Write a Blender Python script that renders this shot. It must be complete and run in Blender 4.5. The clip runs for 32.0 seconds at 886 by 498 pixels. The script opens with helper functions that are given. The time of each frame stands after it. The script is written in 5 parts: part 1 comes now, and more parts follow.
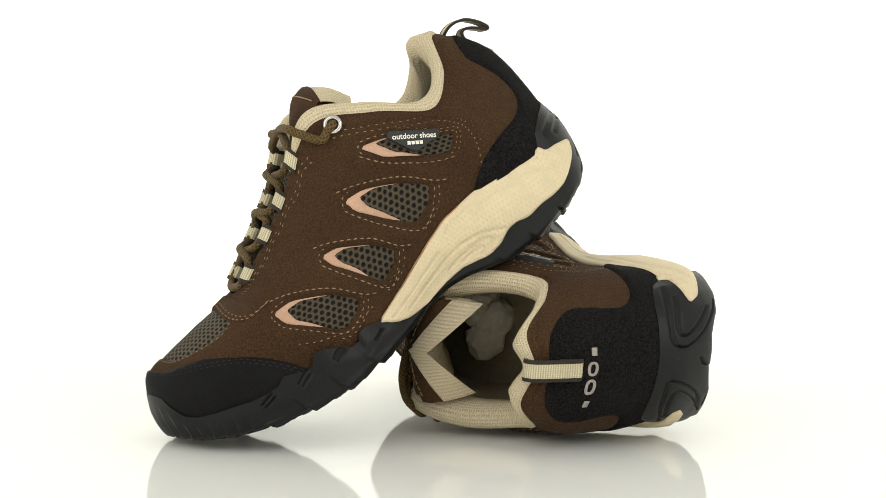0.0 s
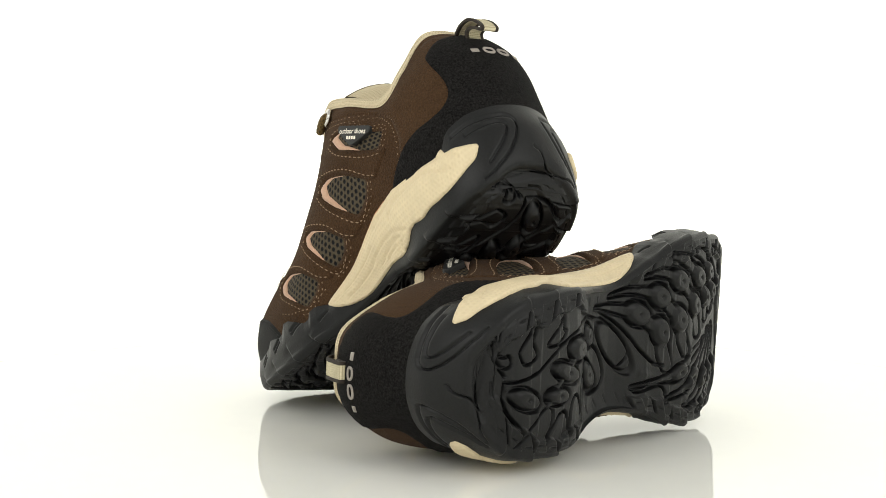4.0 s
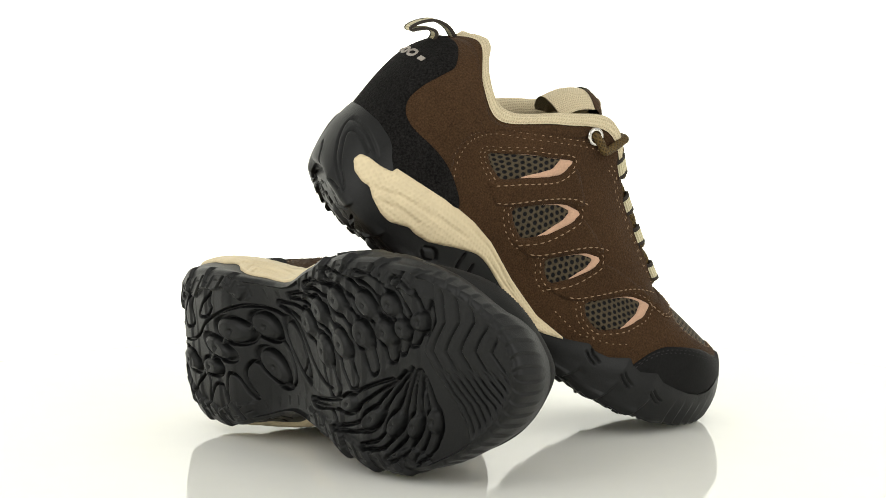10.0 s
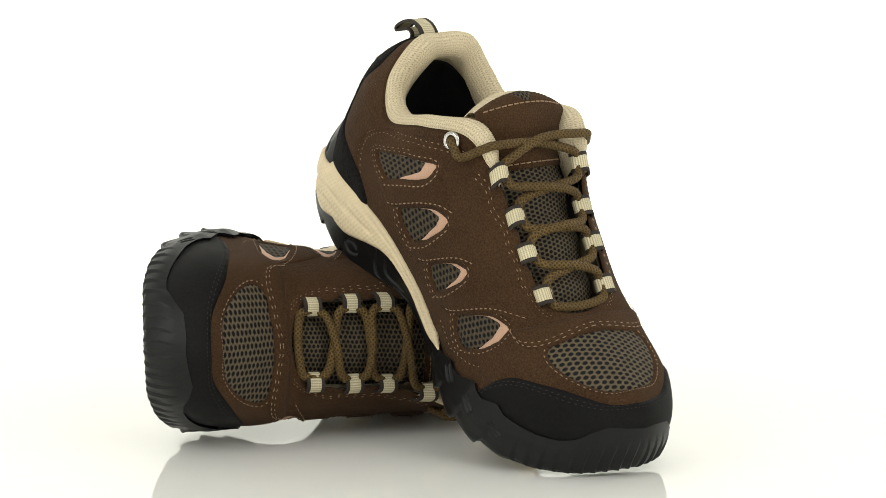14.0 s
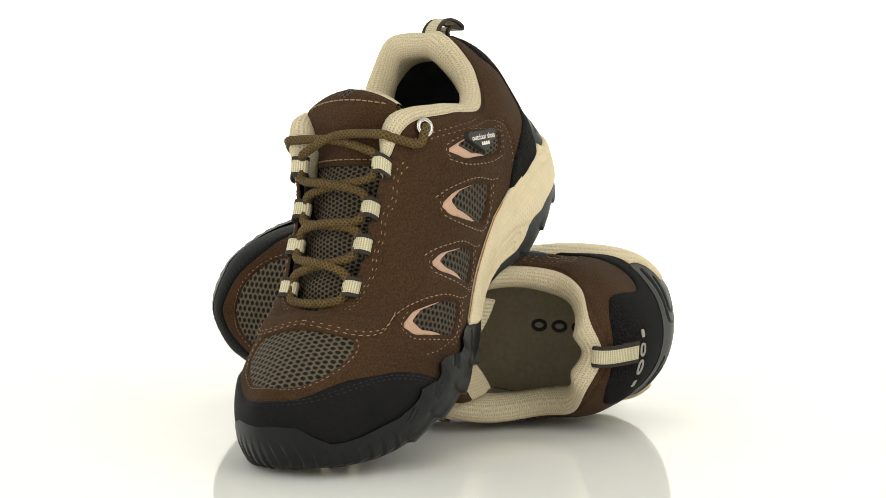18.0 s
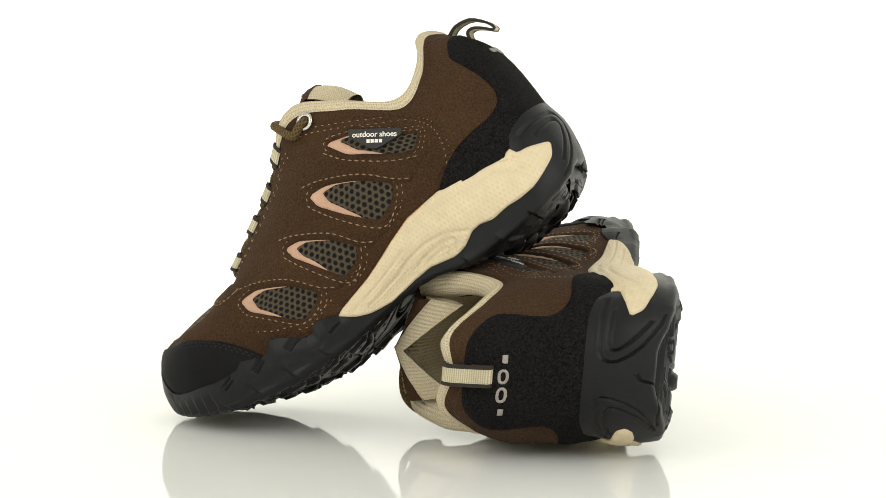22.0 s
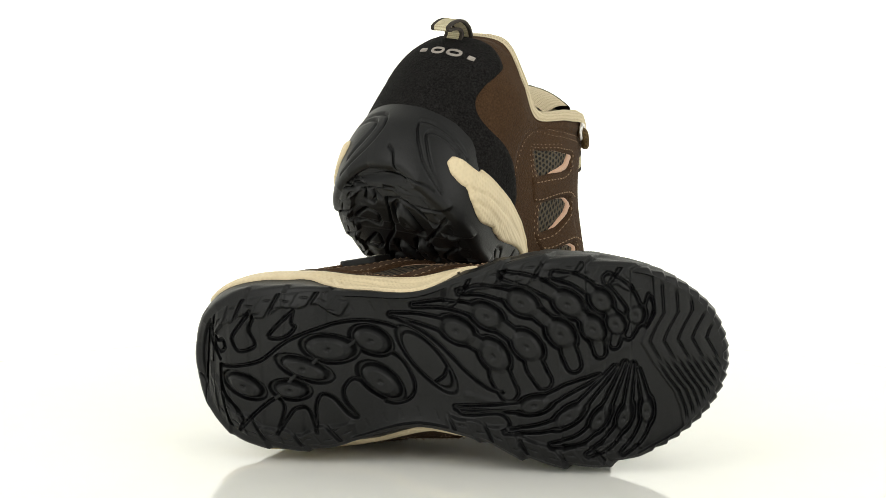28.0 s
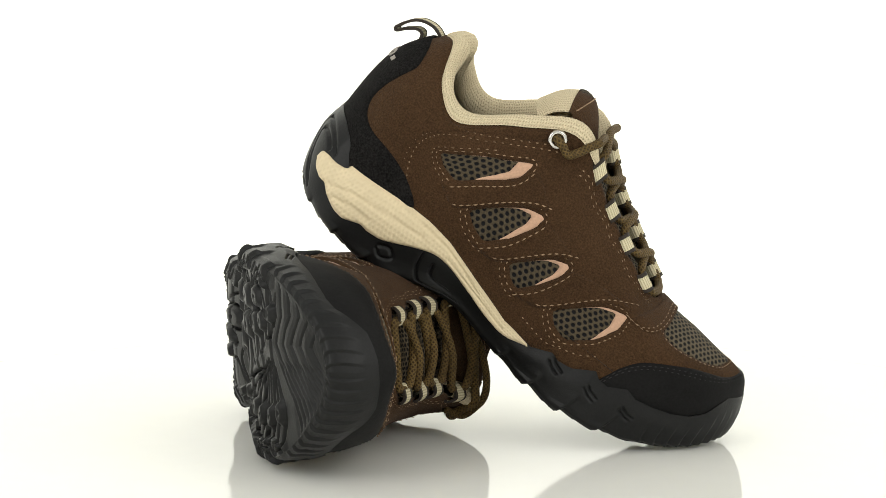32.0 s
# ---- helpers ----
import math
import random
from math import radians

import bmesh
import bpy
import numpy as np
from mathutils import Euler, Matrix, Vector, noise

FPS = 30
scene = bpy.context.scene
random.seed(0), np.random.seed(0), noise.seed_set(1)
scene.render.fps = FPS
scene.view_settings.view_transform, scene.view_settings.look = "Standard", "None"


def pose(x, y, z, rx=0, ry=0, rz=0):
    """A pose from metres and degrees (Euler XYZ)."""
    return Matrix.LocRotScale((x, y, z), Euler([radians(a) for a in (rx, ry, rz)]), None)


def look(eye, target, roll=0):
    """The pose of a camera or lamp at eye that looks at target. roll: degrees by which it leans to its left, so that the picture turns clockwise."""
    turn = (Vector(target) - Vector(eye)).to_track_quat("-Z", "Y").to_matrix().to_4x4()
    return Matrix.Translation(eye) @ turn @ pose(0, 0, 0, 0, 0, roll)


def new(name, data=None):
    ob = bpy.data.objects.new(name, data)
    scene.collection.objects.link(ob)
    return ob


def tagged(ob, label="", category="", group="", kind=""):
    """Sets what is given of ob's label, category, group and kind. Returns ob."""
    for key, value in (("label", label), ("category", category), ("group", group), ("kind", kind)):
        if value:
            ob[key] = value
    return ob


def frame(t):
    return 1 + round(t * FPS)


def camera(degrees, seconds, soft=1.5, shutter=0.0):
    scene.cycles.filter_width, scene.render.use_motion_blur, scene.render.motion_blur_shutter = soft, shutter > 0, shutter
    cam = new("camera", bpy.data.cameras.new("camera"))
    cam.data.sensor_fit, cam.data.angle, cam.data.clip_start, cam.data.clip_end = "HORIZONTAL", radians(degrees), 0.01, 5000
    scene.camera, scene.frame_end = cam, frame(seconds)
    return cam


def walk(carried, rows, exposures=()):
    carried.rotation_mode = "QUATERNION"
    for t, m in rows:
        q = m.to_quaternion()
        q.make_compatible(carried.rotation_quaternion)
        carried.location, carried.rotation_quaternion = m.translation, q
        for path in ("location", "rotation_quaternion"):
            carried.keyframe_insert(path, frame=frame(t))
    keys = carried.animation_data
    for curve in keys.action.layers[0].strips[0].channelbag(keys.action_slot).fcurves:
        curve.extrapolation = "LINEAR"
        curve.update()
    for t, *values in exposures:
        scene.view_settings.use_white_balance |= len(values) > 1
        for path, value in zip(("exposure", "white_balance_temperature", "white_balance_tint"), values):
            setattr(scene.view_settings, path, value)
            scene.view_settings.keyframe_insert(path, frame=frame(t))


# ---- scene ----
from mathutils.geometry import delaunay_2d_cdt

# The clip shows a pair of hiking shoes on a slowly turning white disc, before a camera that stands still.
SECONDS = 32.0
TURN = 17.68          # degrees a second, clockwise from above
EYE = (0.0, -1.2002, 0.2208)
cam = camera(22.94, SECONDS, soft=0.35)
CAM_POSE = look(EYE, (-0.00115, 0.0, 0.2208 - 1.2002 * math.tan(radians(5.703))), 0.392)
walk(cam, [(0.0, CAM_POSE), (SECONDS, CAM_POSE)])

# ---- light: a white studio with two soft boxes ----
world = bpy.data.worlds.new("studio")
scene.world = world
world.use_nodes = True
bg = world.node_tree.nodes["Background"]
bg.inputs["Color"].default_value = (1.0, 0.998, 0.92, 1)
bg.inputs["Strength"].default_value = 0.78


def soft_box(name, eye, target, w, h, power, color=(1, 1, 1)):
    la = bpy.data.lights.new(name, "AREA")
    la.shape, la.size, la.size_y, la.energy, la.color = "RECTANGLE", w, h, power, color
    ob = new(name, la)
    ob.matrix_world = look(eye, target)
    return ob


soft_box("softbox_lamp", (-0.95, -1.1, 0.95), (0, 0, 0.05), 0.9, 0.9, 7.0, (1.0, 0.985, 0.95))
soft_box("softbox_lamp", (1.0, -1.0, 0.9), (0, 0, 0.05), 0.9, 0.9, 6.0, (1.0, 0.985, 0.95))
scene.view_settings.exposure = 0.0


# ---- materials ----
def material(name, color, rough=0.8, metal=0.0, vary=0.25, scales=(18.0, 420.0), bump=0.3, bump_scale=900.0, bump_dist=0.0004,
             sheen=0.0, spec=0.5, second=None, gain=0.35, coarse=1.0):
    """A surface with stains at one scale, grain at another, and fine relief, in the thing's own space."""
    m = bpy.data.materials.new(name)
    m.use_nodes = True
    nt = m.node_tree
    b = nt.nodes["Principled BSDF"]
    b.inputs["Roughness"].default_value = rough
    b.inputs["Metallic"].default_value = metal
    b.inputs["Specular IOR Level"].default_value = spec
    b.inputs["Sheen Weight"].default_value = sheen
    b.inputs["Sheen Roughness"].default_value = 0.5
    tc = nt.nodes.new("ShaderNodeTexCoord")
    n1 = nt.nodes.new("ShaderNodeTexNoise")
    n1.inputs["Scale"].default_value, n1.inputs["Detail"].default_value = scales[0], 4
    n2 = nt.nodes.new("ShaderNodeTexNoise")
    n2.inputs["Scale"].default_value, n2.inputs["Detail"].default_value = scales[1], 3
    for n in (n1, n2):
        nt.links.new(tc.outputs["Object"], n.inputs["Vector"])
    add = nt.nodes.new("ShaderNodeMath")
    add.operation = "MULTIPLY_ADD"
    nt.links.new(n1.outputs["Fac"], add.inputs[0])
    add.inputs[1].default_value = coarse
    nt.links.new(n2.outputs["Fac"], add.inputs[2])
    ramp = nt.nodes.new("ShaderNodeMapRange")
    ramp.inputs["From Min"].default_value, ramp.inputs["From Max"].default_value = 0.5 + 0.5 * coarse - gain, 0.5 + 0.5 * coarse + gain
    nt.links.new(add.outputs[0], ramp.inputs["Value"])
    mix = nt.nodes.new("ShaderNodeMix")
    mix.data_type = "RGBA"
    hi = second or tuple(min(1, c * (1 + vary)) for c in color)
    mix.inputs["A"].default_value = (*[c * (1 - vary) for c in color], 1)
    mix.inputs["B"].default_value = (*hi, 1)
    nt.links.new(ramp.outputs[0], mix.inputs["Factor"])
    nt.links.new(mix.outputs["Result"], b.inputs["Base Color"])
    if bump:
        n3 = nt.nodes.new("ShaderNodeTexNoise")
        n3.inputs["Scale"].default_value, n3.inputs["Detail"].default_value = bump_scale, 3
        nt.links.new(tc.outputs["Object"], n3.inputs["Vector"])
        bp = nt.nodes.new("ShaderNodeBump")
        bp.inputs["Strength"].default_value, bp.inputs["Distance"].default_value = bump, bump_dist
        nt.links.new(n3.outputs["Fac"], bp.inputs["Height"])
        nt.links.new(bp.outputs[0], b.inputs["Normal"])
    return m


def knit(name, color, hole, pitch=(0.0034, 0.0026), size=0.36, rough=0.85, depth=0.0008, soft=0.12, thread=900.0, tones=0.45, spec=0.25):
    """A net fabric: rows of oval holes, each second row set off by half, in the fabric's own flat measure (UV, metres)."""
    m = bpy.data.materials.new(name)
    m.use_nodes = True
    nt = m.node_tree
    b = nt.nodes["Principled BSDF"]
    b.inputs["Roughness"].default_value = rough
    b.inputs["Specular IOR Level"].default_value = spec

    def math_node(op, a, c=None, clamp=False):
        n = nt.nodes.new("ShaderNodeMath")
        n.operation, n.use_clamp = op, clamp
        for i, v in enumerate((a, c)):
            if v is None:
                continue
            if isinstance(v, (int, float)):
                n.inputs[i].default_value = v
            else:
                nt.links.new(v, n.inputs[i])
        return n.outputs[0]

    uv = nt.nodes.new("ShaderNodeUVMap")
    sep = nt.nodes.new("ShaderNodeSeparateXYZ")
    nt.links.new(uv.outputs[0], sep.inputs[0])
    wob = nt.nodes.new("ShaderNodeTexNoise")
    wob.inputs["Scale"].default_value = 140.0
    nt.links.new(uv.outputs[0], wob.inputs["Vector"])
    jit = math_node("MULTIPLY", math_node("SUBTRACT", wob.outputs["Fac"], 0.5), 0.35)
    row = math_node("ADD", math_node("DIVIDE", sep.outputs["Y"], pitch[1]), jit)
    half = math_node("MULTIPLY", math_node("MODULO", math_node("ADD", math_node("FLOOR", row), 4000), 2), 0.5)
    col = math_node("ADD", math_node("ADD", math_node("DIVIDE", sep.outputs["X"], pitch[0]), half), jit)
    fx = math_node("SUBTRACT", math_node("FRACT", col), 0.5)
    fy = math_node("MULTIPLY", math_node("SUBTRACT", math_node("FRACT", row), 0.5), 0.82)
    dist = math_node("SQRT", math_node("ADD", math_node("MULTIPLY", fx, fx), math_node("MULTIPLY", fy, fy)))
    solid = nt.nodes.new("ShaderNodeMapRange")
    solid.interpolation_type = "SMOOTHSTEP"
    solid.inputs["From Min"].default_value, solid.inputs["From Max"].default_value = size - soft, size + soft * 0.6
    nt.links.new(dist, solid.inputs["Value"])
    grain = nt.nodes.new("ShaderNodeTexNoise")
    grain.inputs["Scale"].default_value, grain.inputs["Detail"].default_value = thread, 2
    nt.links.new(uv.outputs[0], grain.inputs["Vector"])
    tone = nt.nodes.new("ShaderNodeMix")
    tone.data_type = "RGBA"
    tone.inputs["A"].default_value = (*[c * (1 - tones) for c in color], 1)
    tone.inputs["B"].default_value = (*[min(1, c * (1 + tones)) for c in color], 1)
    nt.links.new(grain.outputs["Fac"], tone.inputs["Factor"])
    mix = nt.nodes.new("ShaderNodeMix")
    mix.data_type = "RGBA"
    mix.inputs["A"].default_value = (*hole, 1)
    nt.links.new(tone.outputs["Result"], mix.inputs["B"])
    nt.links.new(solid.outputs[0], mix.inputs["Factor"])
    nt.links.new(mix.outputs["Result"], b.inputs["Base Color"])
    high = math_node("ADD", solid.outputs[0], math_node("MULTIPLY", grain.outputs["Fac"], 0.5))
    bp = nt.nodes.new("ShaderNodeBump")
    bp.inputs["Strength"].default_value, bp.inputs["Distance"].default_value = 0.9, depth
    nt.links.new(high, bp.inputs["Height"])
    nt.links.new(bp.outputs[0], b.inputs["Normal"])
    return m


SUEDE = material("brown_suede", (0.0525, 0.0284, 0.0140), 0.92, vary=0.5, scales=(22, 1100), bump=1.0, bump_scale=1150, bump_dist=0.0008, sheen=0.03, spec=0.06, gain=0.26, coarse=0.35)
BLACK_SUEDE = material("black_suede", (0.0085, 0.0080, 0.0078), 0.95, vary=0.85, scales=(60, 900), bump=1.0, bump_scale=1000, bump_dist=0.0009, sheen=0.0, spec=0.10, gain=0.2, coarse=0.2)
NUBUCK = material("black_nubuck", (0.0042, 0.0041, 0.0042), 0.7, vary=0.6, scales=(30, 700), bump=0.4, bump_scale=1100, bump_dist=0.0004, spec=0.16)
RUBBER = material("black_rubber", (0.0046, 0.0048, 0.0051), 0.41, vary=0.5, scales=(25, 700), bump=0.35, bump_scale=1300, bump_dist=0.0003, spec=0.26)
CREAM = knit("cream_foam", (0.66, 0.55, 0.36), (0.64, 0.53, 0.345), pitch=(0.0023, 0.0019), size=0.3, rough=0.55, depth=0.00022, soft=0.2, thread=160.0, tones=0.12, spec=0.4)
PINK = material("blush_suede", (0.52, 0.325, 0.222), 0.9, vary=0.15, scales=(40, 900), bump=0.4, bump_scale=1500, sheen=0.2, spec=0.2)
NET = knit("dark_olive_net", (0.075, 0.058, 0.036), (0.004, 0.004, 0.005), pitch=(0.0039, 0.0029), size=0.33, depth=0.0012)
TOE_NET = knit("olive_net", (0.108, 0.084, 0.052), (0.005, 0.005, 0.005), pitch=(0.0030, 0.0035), size=0.35, depth=0.0010)
PAD = knit("beige_spacer_net", (0.60, 0.51, 0.345), (0.40, 0.325, 0.205), pitch=(0.0014, 0.0021), size=0.2, depth=0.0006, soft=0.18)


def ribbed(name, color, deep, ribs):
    """A woven band with ribs across it (UV: share of its width, metres along)."""
    m = material(name, color, 0.85, vary=0.2, scales=(60, 1200), bump=0, spec=0.3)
    nt = m.node_tree
    b = nt.nodes["Principled BSDF"]
    uv = nt.nodes.new("ShaderNodeUVMap")
    sep = nt.nodes.new("ShaderNodeSeparateXYZ")
    nt.links.new(uv.outputs[0], sep.inputs[0])
    high = []
    for axis, k in (("Y", 2 * math.pi / 0.00125), ("X", 2 * math.pi * ribs)):
        n = nt.nodes.new("ShaderNodeMath")
        n.operation = "MULTIPLY"
        n.inputs[1].default_value = k
        nt.links.new(sep.outputs[axis], n.inputs[0])
        w = nt.nodes.new("ShaderNodeMath")
        w.operation = "SINE"
        nt.links.new(n.outputs[0], w.inputs[0])
        high.append(w.outputs[0])
    add = nt.nodes.new("ShaderNodeMath")
    add.operation = "MULTIPLY_ADD"
    add.inputs[1].default_value = 0.3
    nt.links.new(high[1], add.inputs[0])
    nt.links.new(high[0], add.inputs[2])
    fac = nt.nodes.new("ShaderNodeMapRange")
    fac.inputs["From Min"].default_value, fac.inputs["From Max"].default_value = -1.3, 0.4
    nt.links.new(add.outputs[0], fac.inputs["Value"])
    mix = nt.nodes.new("ShaderNodeMix")
    mix.data_type = "RGBA"
    mix.inputs["A"].default_value = (*deep, 1)
    nt.links.new(b.inputs["Base Color"].links[0].from_socket, mix.inputs["B"])
    nt.links.new(fac.outputs[0], mix.inputs["Factor"])
    nt.links.new(mix.outputs["Result"], b.inputs["Base Color"])
    bp = nt.nodes.new("ShaderNodeBump")
    bp.inputs["Strength"].default_value, bp.inputs["Distance"].default_value = 0.7, 0.0004
    nt.links.new(fac.outputs[0], bp.inputs["Height"])
    nt.links.new(bp.outputs[0], b.inputs["Normal"])
    return m


WEB = ribbed("cream_webbing", (0.60, 0.54, 0.37), (0.36, 0.31, 0.19), 7)
WEB_EDGE = material("dark_brown_webbing", (0.022, 0.015, 0.010), 0.85, vary=0.3, bump=0.5, bump_scale=1400)


def plait(name, dark, light, pitch=0.0024, strands=3.0):
    """A round plaited cord: strands that cross both ways, by the cord's own measure (UV: metres along, turns round)."""
    m = material(name, light, 0.75, vary=0.4, bump=0, spec=0.3)
    nt = m.node_tree
    b = nt.nodes["Principled BSDF"]

    def node(op, a, c=0.0):
        n = nt.nodes.new("ShaderNodeMath")
        n.operation = op
        for i, v in enumerate((a, c)):
            if isinstance(v, (int, float)):
                n.inputs[i].default_value = v
            else:
                nt.links.new(v, n.inputs[i])
        return n.outputs[0]
    uv = nt.nodes.new("ShaderNodeUVMap")
    sep = nt.nodes.new("ShaderNodeSeparateXYZ")
    nt.links.new(uv.outputs[0], sep.inputs[0])
    run = node("MULTIPLY", sep.outputs["X"], 2 * math.pi / pitch)
    turn = node("MULTIPLY", sep.outputs["Y"], 2 * math.pi * strands)
    one, two = node("SINE", node("ADD", run, turn)), node("SINE", node("SUBTRACT", run, turn))
    high = node("MULTIPLY", node("ADD", node("MAXIMUM", one, two), 0.4), 0.7)
    mix = nt.nodes.new("ShaderNodeMix")
    mix.data_type, mix.clamp_factor = "RGBA", True
    mix.inputs["A"].default_value = (*dark, 1)
    nt.links.new(b.inputs["Base Color"].links[0].from_socket, mix.inputs["B"])
    nt.links.new(high, mix.inputs["Factor"])
    nt.links.new(mix.outputs["Result"], b.inputs["Base Color"])
    bp = nt.nodes.new("ShaderNodeBump")
    bp.inputs["Strength"].default_value, bp.inputs["Distance"].default_value = 0.8, 0.0005
    nt.links.new(high, bp.inputs["Height"])
    nt.links.new(bp.outputs[0], b.inputs["Normal"])
    return m


CORD = plait("olive_cord", (0.044, 0.026, 0.007), (0.118, 0.073, 0.021))
THREAD = material("tan_thread", (0.27, 0.175, 0.10), 0.8, vary=0.3, bump=0)
BLACK_THREAD = material("black_thread", (0.012, 0.011, 0.011), 0.8, vary=0.3, bump=0)
STEEL = material("brushed_steel", (0.55, 0.53, 0.50), 0.25, metal=1.0, vary=0.1, bump=0.1)
SILVER = material("grey_embroidery", (0.29, 0.26, 0.23), 0.6, vary=0.3, scales=(90, 1500), bump=0.5)
LABEL = material("black_woven_label", (0.012, 0.012, 0.012), 0.6, vary=0.3, bump=0.3)
INK = material("white_woven_thread", (0.78, 0.74, 0.64), 0.7, vary=0.1, bump=0.2)
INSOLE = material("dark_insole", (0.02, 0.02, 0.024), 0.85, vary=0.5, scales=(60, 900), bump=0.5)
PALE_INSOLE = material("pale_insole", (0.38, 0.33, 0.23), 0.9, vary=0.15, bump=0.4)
PAPER = material("white_tissue", (0.78, 0.75, 0.64), 0.8, vary=0.08, bump=0.2)
GLUE = material("brown_glue", (0.36, 0.15, 0.045), 0.5, vary=0.4, scales=(60, 600), bump=0.2)
DISC = material("white_acrylic", (0.90, 0.897, 0.85), 0.05, vary=0.012, scales=(4, 60), bump=0.0, spec=0.22)
DISC.node_tree.nodes["Principled BSDF"].inputs["Subsurface Weight"].default_value = 0.6
DISC.node_tree.nodes["Principled BSDF"].inputs["Subsurface Radius"].default_value = (1.0, 1.0, 0.95)
DISC.node_tree.nodes["Principled BSDF"].inputs["Subsurface Scale"].default_value = 0.035
RIM = material("white_plastic", (0.75, 0.75, 0.74), 0.4, vary=0.02, bump=0.05)


# ---- mesh helpers ----
def mesh_part(name, verts, faces, mat, parent=None, label="", uv=None, smooth=True, flip=False):
    me = bpy.data.meshes.new(name)
    if flip:
        faces = [tuple(reversed(f)) for f in faces]
    me.from_pydata([tuple(map(float, v)) for v in verts], [], [tuple(map(int, f)) for f in faces])
    me.materials.append(mat)
    if uv is not None:
        layer = me.uv_layers.new(name="UVMap")
        loops = np.zeros(len(me.loops), dtype=np.int32)
        me.loops.foreach_get("vertex_index", loops)
        layer.data.foreach_set("uv", np.asarray(uv, dtype=np.float32)[loops].ravel())
    me.polygons.foreach_set("use_smooth", [smooth] * len(me.polygons))
    me.update()
    ob = new(name, me)
    ob.parent = parent
    if label:
        ob["label"] = label
    return ob


def spline(points, t):
    """Catmull-Rom through points (n, d), t in 0..1, arrays welcome."""
    p = np.asarray(points, float)
    n = len(p)
    p = np.vstack([2 * p[0] - p[1], p, 2 * p[-1] - p[-2]])
    x = np.clip(np.asarray(t, float), 0, 1) * (n - 1)
    i = np.minimum(x.astype(int), n - 2)
    f = (x - i)[..., None]
    a, b, c, d = p[i], p[i + 1], p[i + 2], p[i + 3]
    return 0.5 * (2 * b + (c - a) * f + (2 * a - 5 * b + 4 * c - d) * f ** 2 + (3 * b - a - 3 * c + d) * f ** 3)


def resample(pts, step, closed=False):
    p = np.asarray(pts, float)
    if closed:
        p = np.vstack([p, p[:1]])
    seg = np.linalg.norm(np.diff(p, axis=0), axis=1)
    cum = np.concatenate([[0], np.cumsum(seg)])
    n = max(int(round(cum[-1] / step)), 3)
    at = np.linspace(0, cum[-1], n + 1)
    if closed:
        at = at[:-1]
    return np.stack([np.interp(at, cum, p[:, k]) for k in range(p.shape[1])], 1)


def rounded(pts, times=2, cut=0.25):
    """A closed outline with its corners cut (Chaikin)."""
    p = np.asarray(pts, float)
    for _ in range(times):
        q = np.roll(p, -1, 0)
        p = np.stack([(1 - cut) * p + cut * q, cut * p + (1 - cut) * q], 1).reshape(-1, p.shape[1])
    return p


def inside(pts, poly):
    x, y = pts[:, 0], pts[:, 1]
    r = np.zeros(len(pts), bool)
    j = len(poly) - 1
    for i in range(len(poly)):
        xi, yi = poly[i]
        xj, yj = poly[j]
        if yi != yj:
            r ^= ((yi > y) != (yj > y)) & (x < (xj - xi) * (y - yi) / (yj - yi) + xi)
        j = i
    return r


def to_edges(pts, loops):
    """How far each point lies from the nearest of the closed outlines."""
    best = np.full(len(pts), 1e9)
    for lp in loops:
        for a, b in zip(lp, np.roll(lp, -1, 0)):
            d = b - a
            f = np.clip(((pts - a) @ d) / max(d @ d, 1e-12), 0, 1)
            best = np.minimum(best, np.hypot(*(pts - a - f[:, None] * d).T))
    return best


FILLED = {}


def fill(poly, holes, step):
    """Triangles over an outline with holes: points (n, 2), faces, and each point's way to the edge."""
    key = (poly.tobytes(), step, tuple(h.tobytes() for h in holes))
    if key in FILLED:
        return FILLED[key]
    loops = [resample(l, step, True) for l in [poly, *holes]]
    lo, hi = loops[0].min(0), loops[0].max(0)
    gx, gy = np.meshgrid(np.arange(lo[0], hi[0], step), np.arange(lo[1], hi[1], step * 0.87))
    gx[1::2] += step / 2
    g = np.stack([gx.ravel(), gy.ravel()], 1)
    keep = inside(g, loops[0])
    for l in loops[1:]:
        keep &= ~inside(g, l)
    g = g[keep]
    g = g[to_edges(g, loops) > step * 0.55]
    verts, edges = [], []
    for l in loops:
        k = len(verts)
        verts += list(l)
        edges += [(k + i, k + (i + 1) % len(l)) for i in range(len(l))]
    verts += list(g)
    v, _, f, *_ = delaunay_2d_cdt([Vector(p) for p in verts], edges, [], 0, 1e-6)
    v = np.array([tuple(p) for p in v])
    f = np.array([tuple(t) for t in f])
    c = v[f].mean(1)
    ok = inside(c, loops[0])
    for l in loops[1:]:
        ok &= ~inside(c, l)
    FILLED[key] = (v, f[ok], to_edges(v, loops))
    return FILLED[key]


